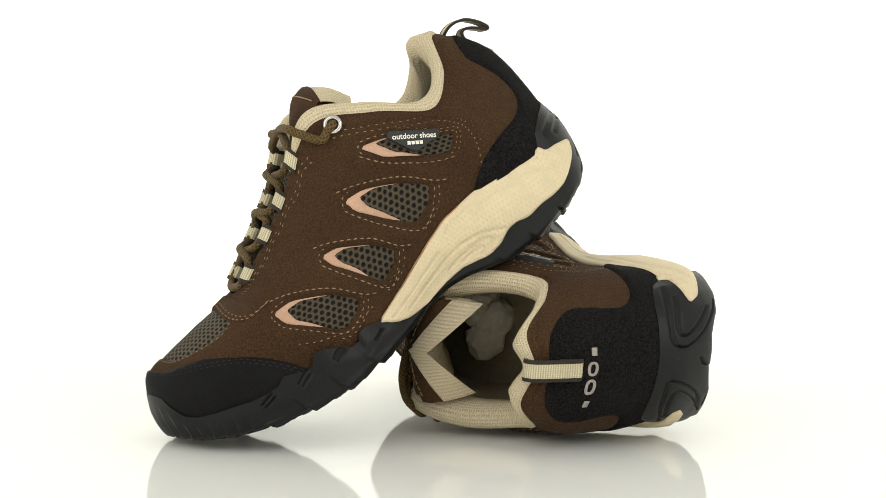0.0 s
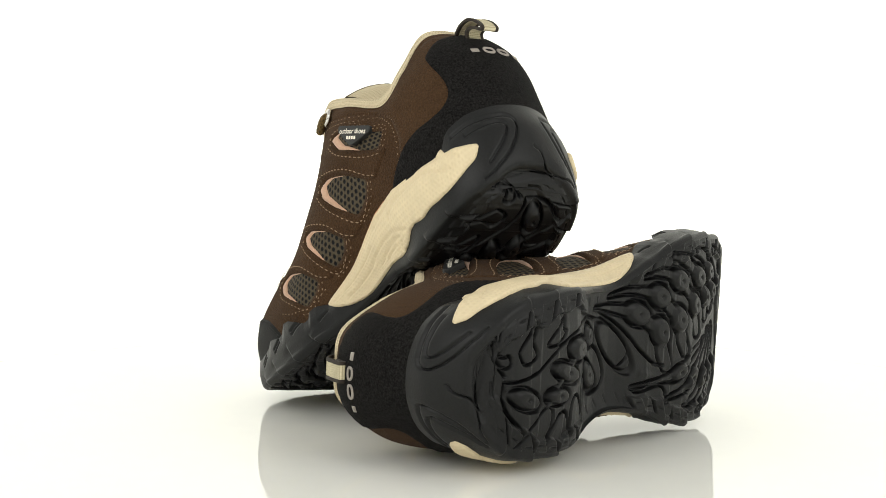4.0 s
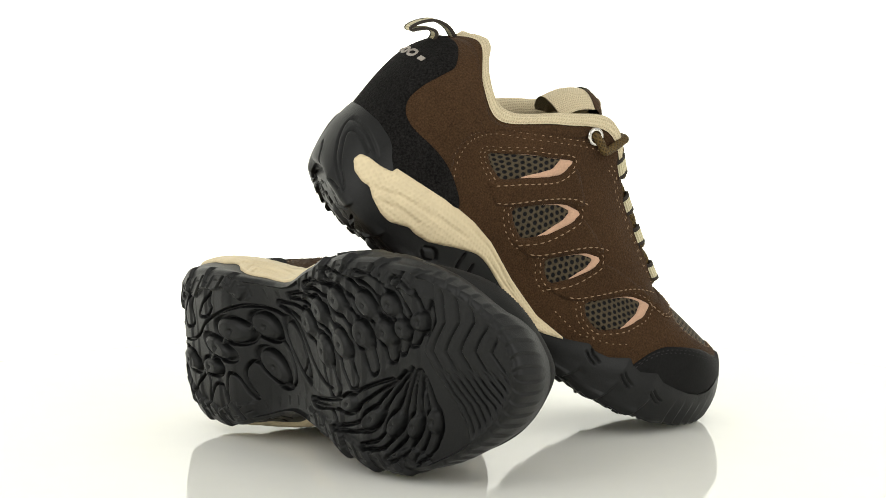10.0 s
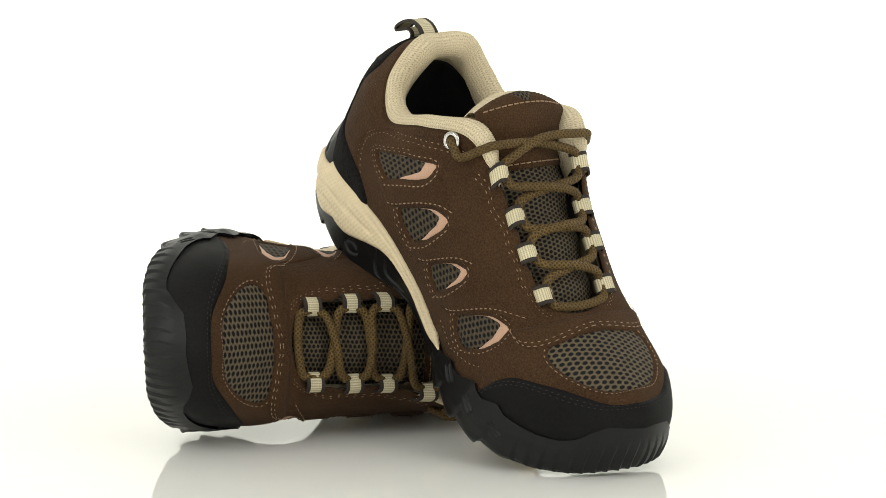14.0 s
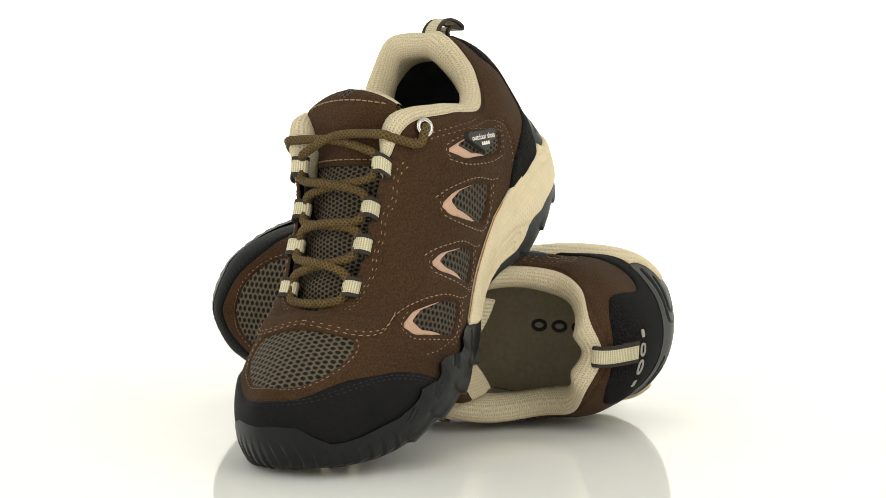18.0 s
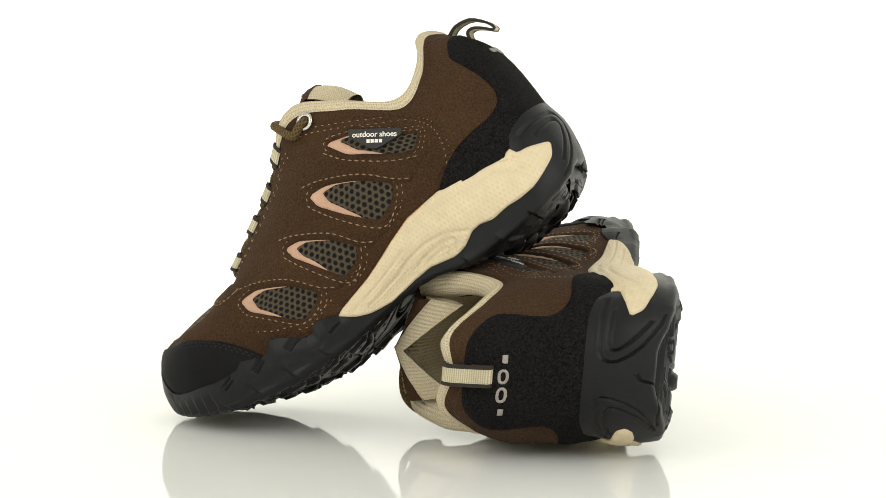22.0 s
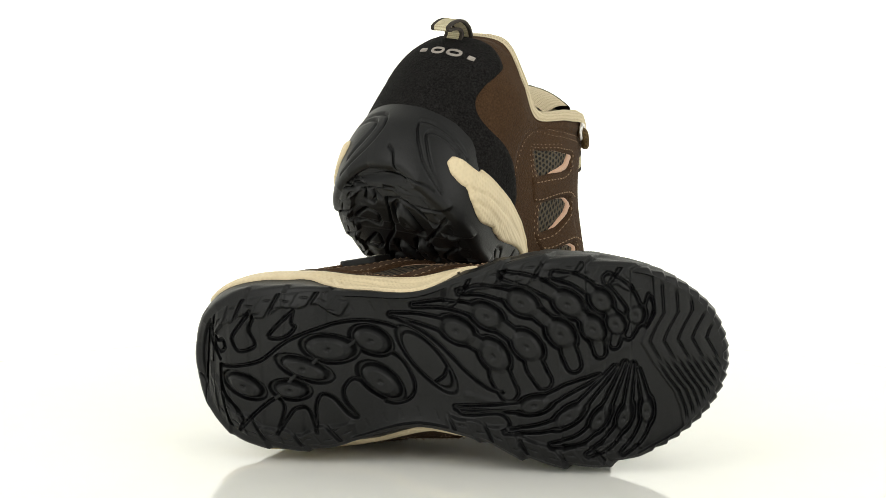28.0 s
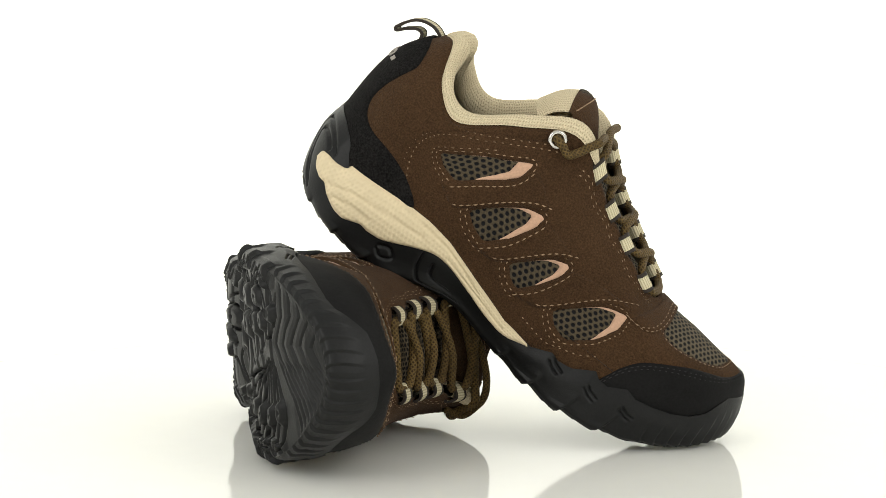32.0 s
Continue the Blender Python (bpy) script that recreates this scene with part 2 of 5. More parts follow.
def tube(path, r, sides=8, flat=1.0, closed=False, up=None):
    """Verts and faces of a cord along a path (n, 3)."""
    p = np.asarray(path, float)
    n = len(p)
    tan = (np.roll(p, -1, 0) - np.roll(p, 1, 0)) if closed else np.gradient(p, axis=0)
    tan /= np.linalg.norm(tan, axis=1)[:, None] + 1e-12
    ref = np.array([0, 0, 1.0]) if up is None else np.asarray(up, float)
    ref = np.broadcast_to(ref, p.shape)
    a = np.cross(tan, ref)
    a /= np.linalg.norm(a, axis=1)[:, None] + 1e-9
    b = np.cross(a, tan)
    ang = np.arange(sides) * 2 * np.pi / sides
    rr = np.broadcast_to(np.asarray(r, float), (n,))
    v = p[:, None] + rr[:, None, None] * (a[:, None] * np.cos(ang)[None, :, None] + flat * b[:, None] * np.sin(ang)[None, :, None])
    f = []
    for i in range(n if closed else n - 1):
        k = (i + 1) % n
        for j in range(sides):
            l = (j + 1) % sides
            f.append((i * sides + j, i * sides + l, k * sides + l, k * sides + j))
    if not closed:
        f += [tuple(range(sides))[::-1], tuple((n - 1) * sides + j for j in range(sides))]
    return v.reshape(-1, 3), f


def grid_faces(n, m, wrap=False):
    f = []
    for i in range(n - 1):
        for j in range(m if wrap else m - 1):
            k = (j + 1) % m
            f.append((i * m + j, i * m + k, (i + 1) * m + k, (i + 1) * m + j))
    return f


# ---- the shoe's form, in millimetres: x from heel to toe, o outwards to the little toe, z up from the tread ----
U, V = 330.0, 95.0      # length and height of the flattened upper
N_ST = 12
THROAT = 8 / 11         # where the two sides close over the foot


class Skin:
    """A surface lofted through rows of stations, for the outer (lateral) and the inner (medial) side."""

    def __init__(self, lateral, medial, ridge=False):
        self.rows = [np.asarray(lateral, float), np.asarray(medial, float)]
        self.ridge = ridge
        self.table = {}
        self.tall = V

    def at(self, s, k, side):
        rows = self.rows[side]
        s, k = np.clip(np.asarray(s, float), 0, 1), np.clip(np.asarray(k, float), 0, 1)
        kn = len(rows)
        q = []
        for r in rows:
            flip = np.array([1, -1, 1.0])
            p = np.vstack([r[1] * flip, r, r[-2] * flip])
            x = s * (N_ST - 1)
            i = np.minimum(x.astype(int), N_ST - 2)
            f = (x - i)[..., None]
            a, b, c, d = p[i], p[i + 1], p[i + 2], p[i + 3]
            q.append(0.5 * (2 * b + (c - a) * f + (2 * a - 5 * b + 4 * c - d) * f ** 2 + (3 * b - a - 3 * c + d) * f ** 3))
        q = np.stack(q, 0)
        last = 2 * q[-1] - q[-2]
        if self.ridge:
            w = np.clip((s - THROAT + 0.03) / 0.03, 0, 1)[..., None]
            last = last * (1 - w) + w * q[-2] * np.array([1, -1, 1.0])
        q = np.concatenate([(2 * q[0] - q[1])[None], q, last[None]], 0)
        x = k * (kn - 1)
        i = np.minimum(x.astype(int), kn - 2)
        f = (x - i)[..., None]
        n = np.arange(len(s))
        a, b, c, d = q[i, n], q[i + 1, n], q[i + 2, n], q[i + 3, n]
        return 0.5 * (2 * b + (c - a) * f + (2 * a - 5 * b + 4 * c - d) * f ** 2 + (3 * b - a - 3 * c + d) * f ** 3)

    def point(self, s, k, side, lift=0.0):
        s, k = np.atleast_1d(np.asarray(s, float)), np.atleast_1d(np.asarray(k, float))
        e = 0.004
        p = self.at(s, k, side)
        ds = self.at(np.minimum(s + e, 1), k, side) - self.at(np.maximum(s - e, 0), k, side)
        # on the closing lines the surface runs straight over to the other side
        flip = np.array([1, -1, 1.0])
        edge = (s < e) | (s > 1 - e)
        if edge.any():
            ds[edge] = ds[edge] * np.array([0.0, 1, 0]) + 1e-9
        dk = self.at(s, np.minimum(k + e, 1), side) - self.at(s, np.maximum(k - e, 0), side)
        n = np.cross(dk, ds) if side == 0 else np.cross(ds, dk)
        n /= np.linalg.norm(n, axis=1)[:, None] + 1e-12
        return p + n * np.asarray(lift, float).reshape(-1, 1), n

    def find(self, side, pts, axes=(0, 2), low=0.0, far=1.0):
        """The (s, k) of the points that show at pts when one looks along the third axis."""
        key = (side, low, far)
        if key not in self.table:
            a, b = np.meshgrid(np.linspace(0, far, 331), np.linspace(low, 1, 121), indexing="ij")
            a, b = a.ravel(), b.ravel()
            self.table[key] = (a, b, self.at(a, b, side))
        a, b, p = self.table[key]
        out = []
        for q in np.asarray(pts, float):
            d = (p[:, axes[0]] - q[0]) ** 2 + (p[:, axes[1]] - q[1]) ** 2
            i = np.argpartition(d, 5)[:5]
            i = i[np.argsort(d[i])]
            w = 1 / (d[i] + 0.02)
            near = (np.abs(a[i] - a[i[0]]) < 0.03) & (np.abs(b[i] - b[i[0]]) < 0.06)
            w = w * near
            out.append(((a[i] * w).sum() / w.sum(), (b[i] * w).sum() / w.sum()))
        return np.array(out)


BASE_X = (6, 12, 31, 60, 90, 120, 150, 180, 211, 241, 262, 270)
BASE_LAT = (0, 22, 35, 36, 33.5, 34.5, 43, 50, 50, 41, 24.5, 0)
BASE_MED = (0, 22, 37, 39, 36, 33, 37, 46, 49, 40, 23.5, 0)
LOW_X = (5, 12, 33, 62, 92, 122, 152, 182, 212, 241, 262, 271)
LOW_LAT = (0, 22, 38, 42.5, 44, 46.5, 49, 49, 46.5, 40, 24.5, 0)
LOW_MED = (0, 22, 40, 43, 42, 40, 40, 42, 43, 37, 22.5, 0)
LOW_Z = (55, 56, 56, 54, 54, 52, 47, 44, 43, 44, 46, 47)
HIGH_X = (10, 16, 35, 60, 90, 120, 152, 182, 210, 236, 256, 265)
HIGH_LAT = (0, 20, 36, 44, 48, 46, 42, 39, 37, 31, 17.5, 0)
HIGH_MED = (0, 21, 38, 43, 44, 40, 36, 34, 34, 28, 15, 0)
HIGH_Z = (92, 92, 86, 76, 88, 86, 78, 67, 61, 60, 60, 61)
TOP_X = (27, 35, 44, 62, 90, 119, 152, 193, 205, 229, 246, 257)
TOP_LAT = (0, 17.5, 31, 38, 41, 34, 25, 22, 0.01, 0.01, 0.01, 0)
TOP_MED = (0, 18.5, 33, 38, 40, 33, 23, 20, 0.01, 0.01, 0.01, 0)
TOP_Z = (117, 119.5, 102.5, 93, 111.5, 124, 99.5, 75.5, 71, 68.5, 66.5, 65)
BASE_Z = (20, 20, 19, 18, 17, 15, 14, 14, 17, 21, 28, 32)


def rows_of(side):
    g = -1 if side else 1
    sets = ((BASE_X, BASE_MED if side else BASE_LAT, BASE_Z), (LOW_X, LOW_MED if side else LOW_LAT, LOW_Z),
            (HIGH_X, HIGH_MED if side else HIGH_LAT, HIGH_Z), (TOP_X, TOP_MED if side else TOP_LAT, TOP_Z))
    return [np.stack([x, np.multiply(o, g), z], 1) for x, o, z in sets]


UPPER = Skin(rows_of(0), rows_of(1), ridge=True)

# the sole's outline, tread line and upper edge
SOLE_X = (-1, 6, 27, 60, 90, 120, 150, 180, 213, 246, 268, 276)
SOLE_LAT = (0, 24, 39, 41.5, 37.5, 36.5, 47, 54.5, 53, 43.5, 25.5, 0)
SOLE_MED = (0, 25, 43, 46, 40.5, 34.5, 39.5, 50, 53, 43, 24, 0)
TREAD = ((0, 15.5), (5, 10), (14, 5.8), (28, 3.0), (42, 1.2), (56, 0), (74, 0.3), (84, 1.8), (97, 5.6), (109, 6.8), (121, 6.0), (138, 2.6), (152, 0.5), (165, 0), (190, 0), (212, 3.5), (234, 9), (250, 14.5), (265, 22), (275.5, 30))
EDGE_LAT = ((0, 54), (8, 52), (15, 48), (21, 42), (26, 38), (41, 39), (69, 42), (90, 40), (105, 35), (128, 26), (153, 18), (161, 21), (166, 20.5), (168.5, 17), (173, 17), (179, 21.5),
            (186, 26), (191, 27), (195.5, 22.5), (199, 22), (212, 27), (217, 24.5), (224, 24.5), (234, 26), (244, 29), (254, 31.5), (262, 34.5), (266, 38), (269, 45), (271.5, 52), (275.5, 56))
EDGE_MED = ((0, 54), (8, 52), (15, 48), (21, 42), (27, 38), (59, 40), (80, 39), (95, 36), (119, 27), (144, 19), (164, 18), (175, 23.5), (180, 22), (188, 23.5), (199, 30.5), (203, 28),
            (209, 27.5), (219, 32.5), (226, 30.5), (237, 32), (247, 34), (256, 37.5), (262, 42.5), (266, 49), (270, 54), (275.5, 56))


def curve(table, x):
    t = np.asarray(table, float)
    return np.interp(x, t[:, 0], t[:, 1])


def sole_rows(side):
    g = -1 if side else 1
    s = np.linspace(0, 1, N_ST)
    x, o = np.array(SOLE_X, float), np.multiply(SOLE_MED if side else SOLE_LAT, g)
    out = np.zeros((N_ST, 2))
    for i in range(N_ST):
        a = np.array([x[i - 1], o[i - 1]]) if i else np.array([x[1], -o[1]])
        b = np.array([x[i + 1], o[i + 1]]) if i < N_ST - 1 else np.array([x[-2], -o[-2]])
        t = (b - a) / np.linalg.norm(b - a)
        out[i] = (t[1] * -g, t[0] * g) if 0 < i < N_ST - 1 else ((-1, 0) if i == 0 else (1, 0))
    return x, o, out


class Wall(Skin):
    """The side of the sole, from the tread's edge up to where it grips the upper."""

    def __init__(self):
        self.ridge, self.table, self.tall = False, {}, 38.0
        self.base = [sole_rows(0), sole_rows(1)]
        self.lines = {}

    def grip(self, s, side):
        """Where the sole's upper edge meets the upper, from a table along the side."""
        if side not in self.lines:
            t = np.linspace(0, 1, 2401)
            kk = np.linspace(0, 0.75, 26)
            z1 = curve(EDGE_MED if side else EDGE_LAT, self.spine(t, side)[:, 0])
            grid = UPPER.at(np.repeat(t, 26), np.tile(kk, len(t)), side).reshape(len(t), 26, 3)
            idx = np.clip((grid[:, :, 2] < z1[:, None]).sum(1) - 1, 0, 24)
            m = np.arange(len(t))
            za, zb = grid[m, idx, 2], grid[m, idx + 1, 2]
            w = np.clip((z1 - za) / np.where(abs(zb - za) < 1e-6, 1, zb - za), 0, 1)[:, None]
            self.lines[side] = (t, grid[m, idx] * (1 - w) + grid[m, idx + 1] * w)
        t, p = self.lines[side]
        return np.stack([np.interp(s, t, p[:, i]) for i in range(3)], 1)

    def spine(self, s, side):
        """The sole's outline in plan."""
        x, o, out = self.base[side]
        flip = np.array([1, -1.0])
        xy = np.stack([x, o], 1)
        p = np.vstack([xy[1] * flip, xy, xy[-2] * flip])
        t = s * (N_ST - 1)
        i = np.minimum(t.astype(int), N_ST - 2)
        f = (t - i)[..., None]
        a, b, c, d = p[i], p[i + 1], p[i + 2], p[i + 3]
        return 0.5 * (2 * b + (c - a) * f + (2 * a - 5 * b + 4 * c - d) * f ** 2 + (3 * b - a - 3 * c + d) * f ** 3)

    def at(self, s, k, side):
        s, k = np.clip(np.asarray(s, float), 0, 1), np.clip(np.asarray(k, float), 0, 1)
        x, o, out = self.base[side]
        flip = np.array([1, -1.0])
        xy = np.stack([x, o], 1)
        p = np.vstack([xy[1] * flip, xy, xy[-2] * flip])
        q = np.vstack([out[1] * flip, out, out[-2] * flip])
        t = s * (N_ST - 1)
        i = np.minimum(t.astype(int), N_ST - 2)
        f = (t - i)[..., None]

        def cr(p):
            a, b, c, d = p[i], p[i + 1], p[i + 2], p[i + 3]
            return 0.5 * (2 * b + (c - a) * f + (2 * a - 5 * b + 4 * c - d) * f ** 2 + (3 * b - a - 3 * c + d) * f ** 3)
        c, n = cr(p), cr(q)
        n /= np.linalg.norm(n, axis=-1)[..., None]
        z0 = curve(TREAD, c[:, 0])
        z1 = curve(EDGE_MED if side else EDGE_LAT, c[:, 0])
        top, m = self.grip(s, side), np.arange(len(s))
        # the rubber stands proud of the toe cap, and lies close to the cream and the heel patch
        top[:, :2] += n * (1.5 + 2.4 * np.clip((c[:, 0] - 150) / 15, 0, 1) - 0.8 * np.clip((c[:, 0] - 235) / 25, 0, 1) + 2.0 * np.clip((26 - c[:, 0]) / 10, 0, 1))[:, None]
        top[:, 2] = z1
        # the edge of the tread is rounder at the heel
        heel = np.clip((75 - c[:, 0]) / 40, 0, 1)[:, None]
        low = np.concatenate([c - n * (2.5 + 4.0 * heel), z0[:, None]], 1)
        r1 = np.concatenate([c - n * (0.4 + 1.8 * heel), z0[:, None] + 2.5], 1)
        r2 = np.concatenate([c, z0[:, None] + 0.3 * (z1 - z0)[:, None]], 1)
        mid = 0.5 * (r2 + top)
        mid[:, :2] += n * (0.05 * (z1 - z0))[:, None]
        q = np.stack([low, r1, r2, mid, top], 0)
        q = np.concatenate([(2 * q[0] - q[1])[None], q, (2 * q[-1] - q[-2])[None]], 0)
        t = k * 4
        i = np.minimum(t.astype(int), 3)
        f = (t - i)[..., None]
        a, b, c, d = q[i, m], q[i + 1, m], q[i + 2, m], q[i + 3, m]
        return 0.5 * (2 * b + (c - a) * f + (2 * a - 5 * b + 4 * c - d) * f ** 2 + (3 * b - a - 3 * c + d) * f ** 3)


WALL = Wall()
AROUND = 0.5 * (0.5 - 0.5 * np.cos(np.linspace(0.02, np.pi - 0.02, 760))) + 0.5 * np.linspace(0.0001, 0.9999, 760)
AROUND[0], AROUND[-1] = 0.0, 1.0


def over(skin, kind):
    """From the flat measure to (point, normal). kind: 'lat', 'med', 'vamp' (the inner side above V), 'heel' (the inner side below 0),
    'toe' (the inner side past U)."""
    def fn(p, lift):
        u, v = p[:, 0] / U, p[:, 1] / skin.tall
        if kind == "vamp":
            med, v = v > 1, np.where(v > 1, 2 - v, v)
        elif kind == "heel":
            med, u = u < 0, np.abs(u)
        elif kind == "toe":
            med, u = u > 1, np.where(u > 1, 2 - u, u)
        else:
            med = np.full(len(u), kind == "med")
        lift = np.broadcast_to(lift, u.shape)
        a, na = skin.point(u, v, 0, lift)
        b, nb = skin.point(u, v, 1, lift)
        return np.where(med[:, None], b, a), np.where(med[:, None], nb, na)
    return fn


FOUND = {}


def flat(skin, side, pts, low=0.0, axes=(0, 2), far=1.0):
    key = (id(skin), side, np.asarray(pts, float).tobytes(), low, axes, far)
    if key not in FOUND:
        FOUND[key] = skin.find(side, pts, axes, low, far) * np.array([U, skin.tall])
    return FOUND[key].copy()


ROW_X = (136, 154, 171, 191)      # the rows of lace loops

# windows in the side of the upper, as they show from the side
WIN_LAT = (((107, 98), (80, 87), (60, 74), (68, 67), (84, 76), (98, 85)),
           ((130, 80), (118, 79), (100, 70), (87, 59), (93, 52), (105, 47), (118, 60), (128, 72)),
           ((157, 64), (148, 63), (133, 54), (123, 43), (128, 37), (138, 33), (149, 49), (155, 57)),
           ((195, 55), (184, 55), (166, 46), (154, 34), (160, 29), (170, 26), (184, 39), (193, 47)))
WIN_MED = (((108, 98), (92, 89), (64, 73), (70, 68), (79, 65), (98, 80), (106, 87)),
           ((129, 78), (118, 76), (94, 57), (101, 51), (110, 47), (120, 57), (128, 70)),
           ((155, 65), (145, 62), (128, 46), (133, 40), (139, 37), (147, 46), (154, 57)),
           ((195, 61), (182, 58), (161, 40), (167, 34), (176, 32), (188, 41), (195, 53)))


def shoe(name, g, lean, sag, label, pull_up, lining_mat, paper):
    """A hiking shoe; g: 1 a left one, -1 a right one. lean: how far the upper is pushed over towards the inner side;
    sag: how much its inner side bulges under the weight."""
    root = tagged(new(name), label, "shoe", group="pair of hiking shoes")

    def fin(p):
        p = np.asarray(p, float)
        z = np.maximum(p[..., 2] - 20, 0)
        soft = np.clip((p[..., 2] - 20) / 20, 0, 1) * np.clip((95 - p[..., 2]) / 30, 0, 1) * np.clip((p[..., 0] - 40) / 45, 0, 1) * np.clip((225 - p[..., 0]) / 45, 0, 1)
        o = p[..., 1] * (1 + sag * soft * np.where(p[..., 1] < 0, 1.0, -0.6))
        return np.stack([p[..., 0], g * (o - lean * z), p[..., 2]], -1) * 0.001

    def part(pname, verts, faces, mat, parent=root, plabel="", uv=None, smooth=True):
        return mesh_part(pname, fin(verts), faces, mat, parent, plabel, uv, smooth, flip=g < 0)

    def patch(pname, poly, fn, mat, thick=1.2, r=1.5, step=3.0, holes=(), sink=0.35, lift=0.0, parent=root, plabel="", relief=None, plan=False):
        v, f, d = fill(np.asarray(poly, float), [np.asarray(h, float) for h in holes], step)
        e = np.clip(d / r, 0, 1)
        h = lift + thick * np.sqrt(1 - (1 - e) ** 2) 
        if relief is not None:
            h = h + relief(v) * e
        rimv = d < 1e-4
        h = np.where(rimv, lift + thick * 0.3, h)
        p, n = fn(v, h)
        # faces look outwards
        a, b, c = p[f[:, 0]], p[f[:, 1]], p[f[:, 2]]
        bad = (np.cross(b - a, c - a) * n[f[:, 0]]).sum(1) < 0
        f = f.copy()
        f[bad] = f[bad][:, ::-1]
        # the cut edge, down to what lies below
        seen = {}
        for t in f:
            for i in range(3):
                e2 = (int(t[i]), int(t[(i + 1) % 3]))
                if (e2[1], e2[0]) in seen:
                    del seen[(e2[1], e2[0])]
                else:
                    seen[e2] = 1
        idx = sorted({i for e2 in seen for i in e2})
        low = {i: len(p) + j for j, i in enumerate(idx)}
        pl, _ = fn(v[idx], np.full(len(idx), lift - sink))
        p, v = np.vstack([p, pl]), np.vstack([v, v[idx]])
        f = [tuple(t) for t in f] + [(b2, a2, low[a2], low[b2]) for a2, b2 in seen]
        return part(pname, p, f, mat, parent, plabel, uv=(p[:, :2] if plan else v) * 0.001)

    def stitches(pname, path, fn, mat, lift, parent=root, pitch=3.8, length=2.8, w=0.32):
        """A row of single stitches along a line in the flat measure."""
        q = resample(path, pitch)
        vs, fs = [], []
        for a, b in zip(q[:-1], q[1:]):
            e = a + (b - a) * (length / pitch)
            dv = (b - a) / (np.linalg.norm(b - a) + 1e-9)
            sd = np.array([-dv[1], dv[0]]) * w
            m = (a + e) / 2
            flatp = np.array([a, a * 0.6 + e * 0.4 + sd, e * 0.6 + a * 0.4 + sd, e, e * 0.6 + a * 0.4 - sd, a * 0.6 + e * 0.4 - sd, m])
            p, n = fn(flatp, np.array([lift - 0.3, lift, lift, lift - 0.3, lift, lift, lift + 0.45]))
            k = len(vs)
            vs += list(p)
            fs += [(k + i, k + (i + 1) % 6, k + 6) for i in range(6)]
        vs, fs = np.array(vs), np.array(fs)
        p0, n0 = fn(q[:1], np.zeros(1))
        a, b, c = vs[fs[:, 0]], vs[fs[:, 1]], vs[fs[:, 2]]
        _, nn = fn(np.array([q[min(i // 6, len(q) - 1)] for i in range(len(fs))]), np.zeros(len(fs)))
        bad = (np.cross(b - a, c - a) * nn).sum(1) < 0
        fs[bad] = fs[bad][:, ::-1]
        return part(pname, vs, fs, mat, parent)

    lat, med, vamp, heel, toe = (over(UPPER, k) for k in ("lat", "med", "vamp", "heel", "toe"))

    # the net shell under everything
    ns, nk = 111, 25
    for side, nm in ((0, "outer_net"), (1, "inner_net")):
        s, k = np.meshgrid(np.linspace(0, 1, ns), np.linspace(0, 1, nk), indexing="ij")
        p = UPPER.at(s.ravel(), k.ravel(), side)
        fs = grid_faces(ns, nk)
        if side == 1:
            fs = [f[::-1] for f in fs]
        part(nm, p, [f for f in fs], NET, plabel="dark olive open net fabric", uv=np.stack([s.ravel() * U, k.ravel() * V], 1) * 0.001)

    # brown suede over it, cut out at the windows and over the toes
    holes = []
    for side, wins in ((0, WIN_LAT), (1, WIN_MED)):
        for w in wins:
            q = rounded(flat(UPPER, side, w), 2, 0.11)
            if side:
                q = np.stack([q[:, 0], 2 * V - q[:, 1]], 1)
            holes.append(q)
    vw = []
    for x, o in ((216, 0), (215, 14), (213, 25), (218, 33), (230, 31), (244, 22), (252, 11), (255, 0)):
        vw.append(flat(UPPER, 0, [(x, max(o, 0.01))], 0.5, (0, 1))[0])
    vw = np.array(vw)
    vw[0, 1] = vw[-1, 1] = V
    back = np.stack([vw[-2:0:-1, 0], 2 * V - vw[-2:0:-1, 1]], 1)
    vamp_hole = rounded(np.vstack([vw, back]), 2)
    e = 0.25
    cut = THROAT * U - 6
    row_s = np.linspace(5.1 / 11, cut / U, 70)
    deep = [e + 3.6 * np.clip(np.cos((UPPER.at(row_s, np.ones(70), sd)[:, 0] - ROW_X[0]) / 19.0 * 2 * np.pi) - 0.1, 0, 1) * np.clip((row_s - 5.1 / 11) * 40, 0, 1) * np.clip((cut / U - row_s) * 60, 0, 1)
            for sd in (0, 1)]
    outline = [(0, 0), (U, 0), (U, 2 * V), (0, 2 * V), (0, V + e), *zip(row_s * U, V + deep[1]), *zip(row_s[::-1] * U, V - deep[0][::-1]), (0, V - e)]
    suede = patch("suede_cover", outline, vamp, SUEDE, thick=1.3, r=1.6, step=2.6, holes=holes + [vamp_hole], plabel="brown suede cover with cut-out windows")
    patch("toe_net", widen(vamp_hole, 1.0), vamp, TOE_NET, thick=0.5, r=0.6, step=3.0, plabel="olive net over the toes", plan=True)

    # a second layer of suede round the heel, on both sides
    for side, fn in ((0, lat), (1, med)):
        q = flat(UPPER, side, [(112, 118), (104, 108), (82, 97), (66, 88), (53, 77), (50, 63), (55, 51), (64, 44), (58, 34), (30, 30), (12, 40), (9, 70), (14, 98), (24, 114), (30, 115), (43, 101), (58, 88), (90, 109)])
        patch("quarter_panel", rounded(q, 1, 0.2), fn, SUEDE, thick=0.9, r=1.0, step=3.0, lift=1.0, sink=0.4, plabel="brown suede quarter panel")

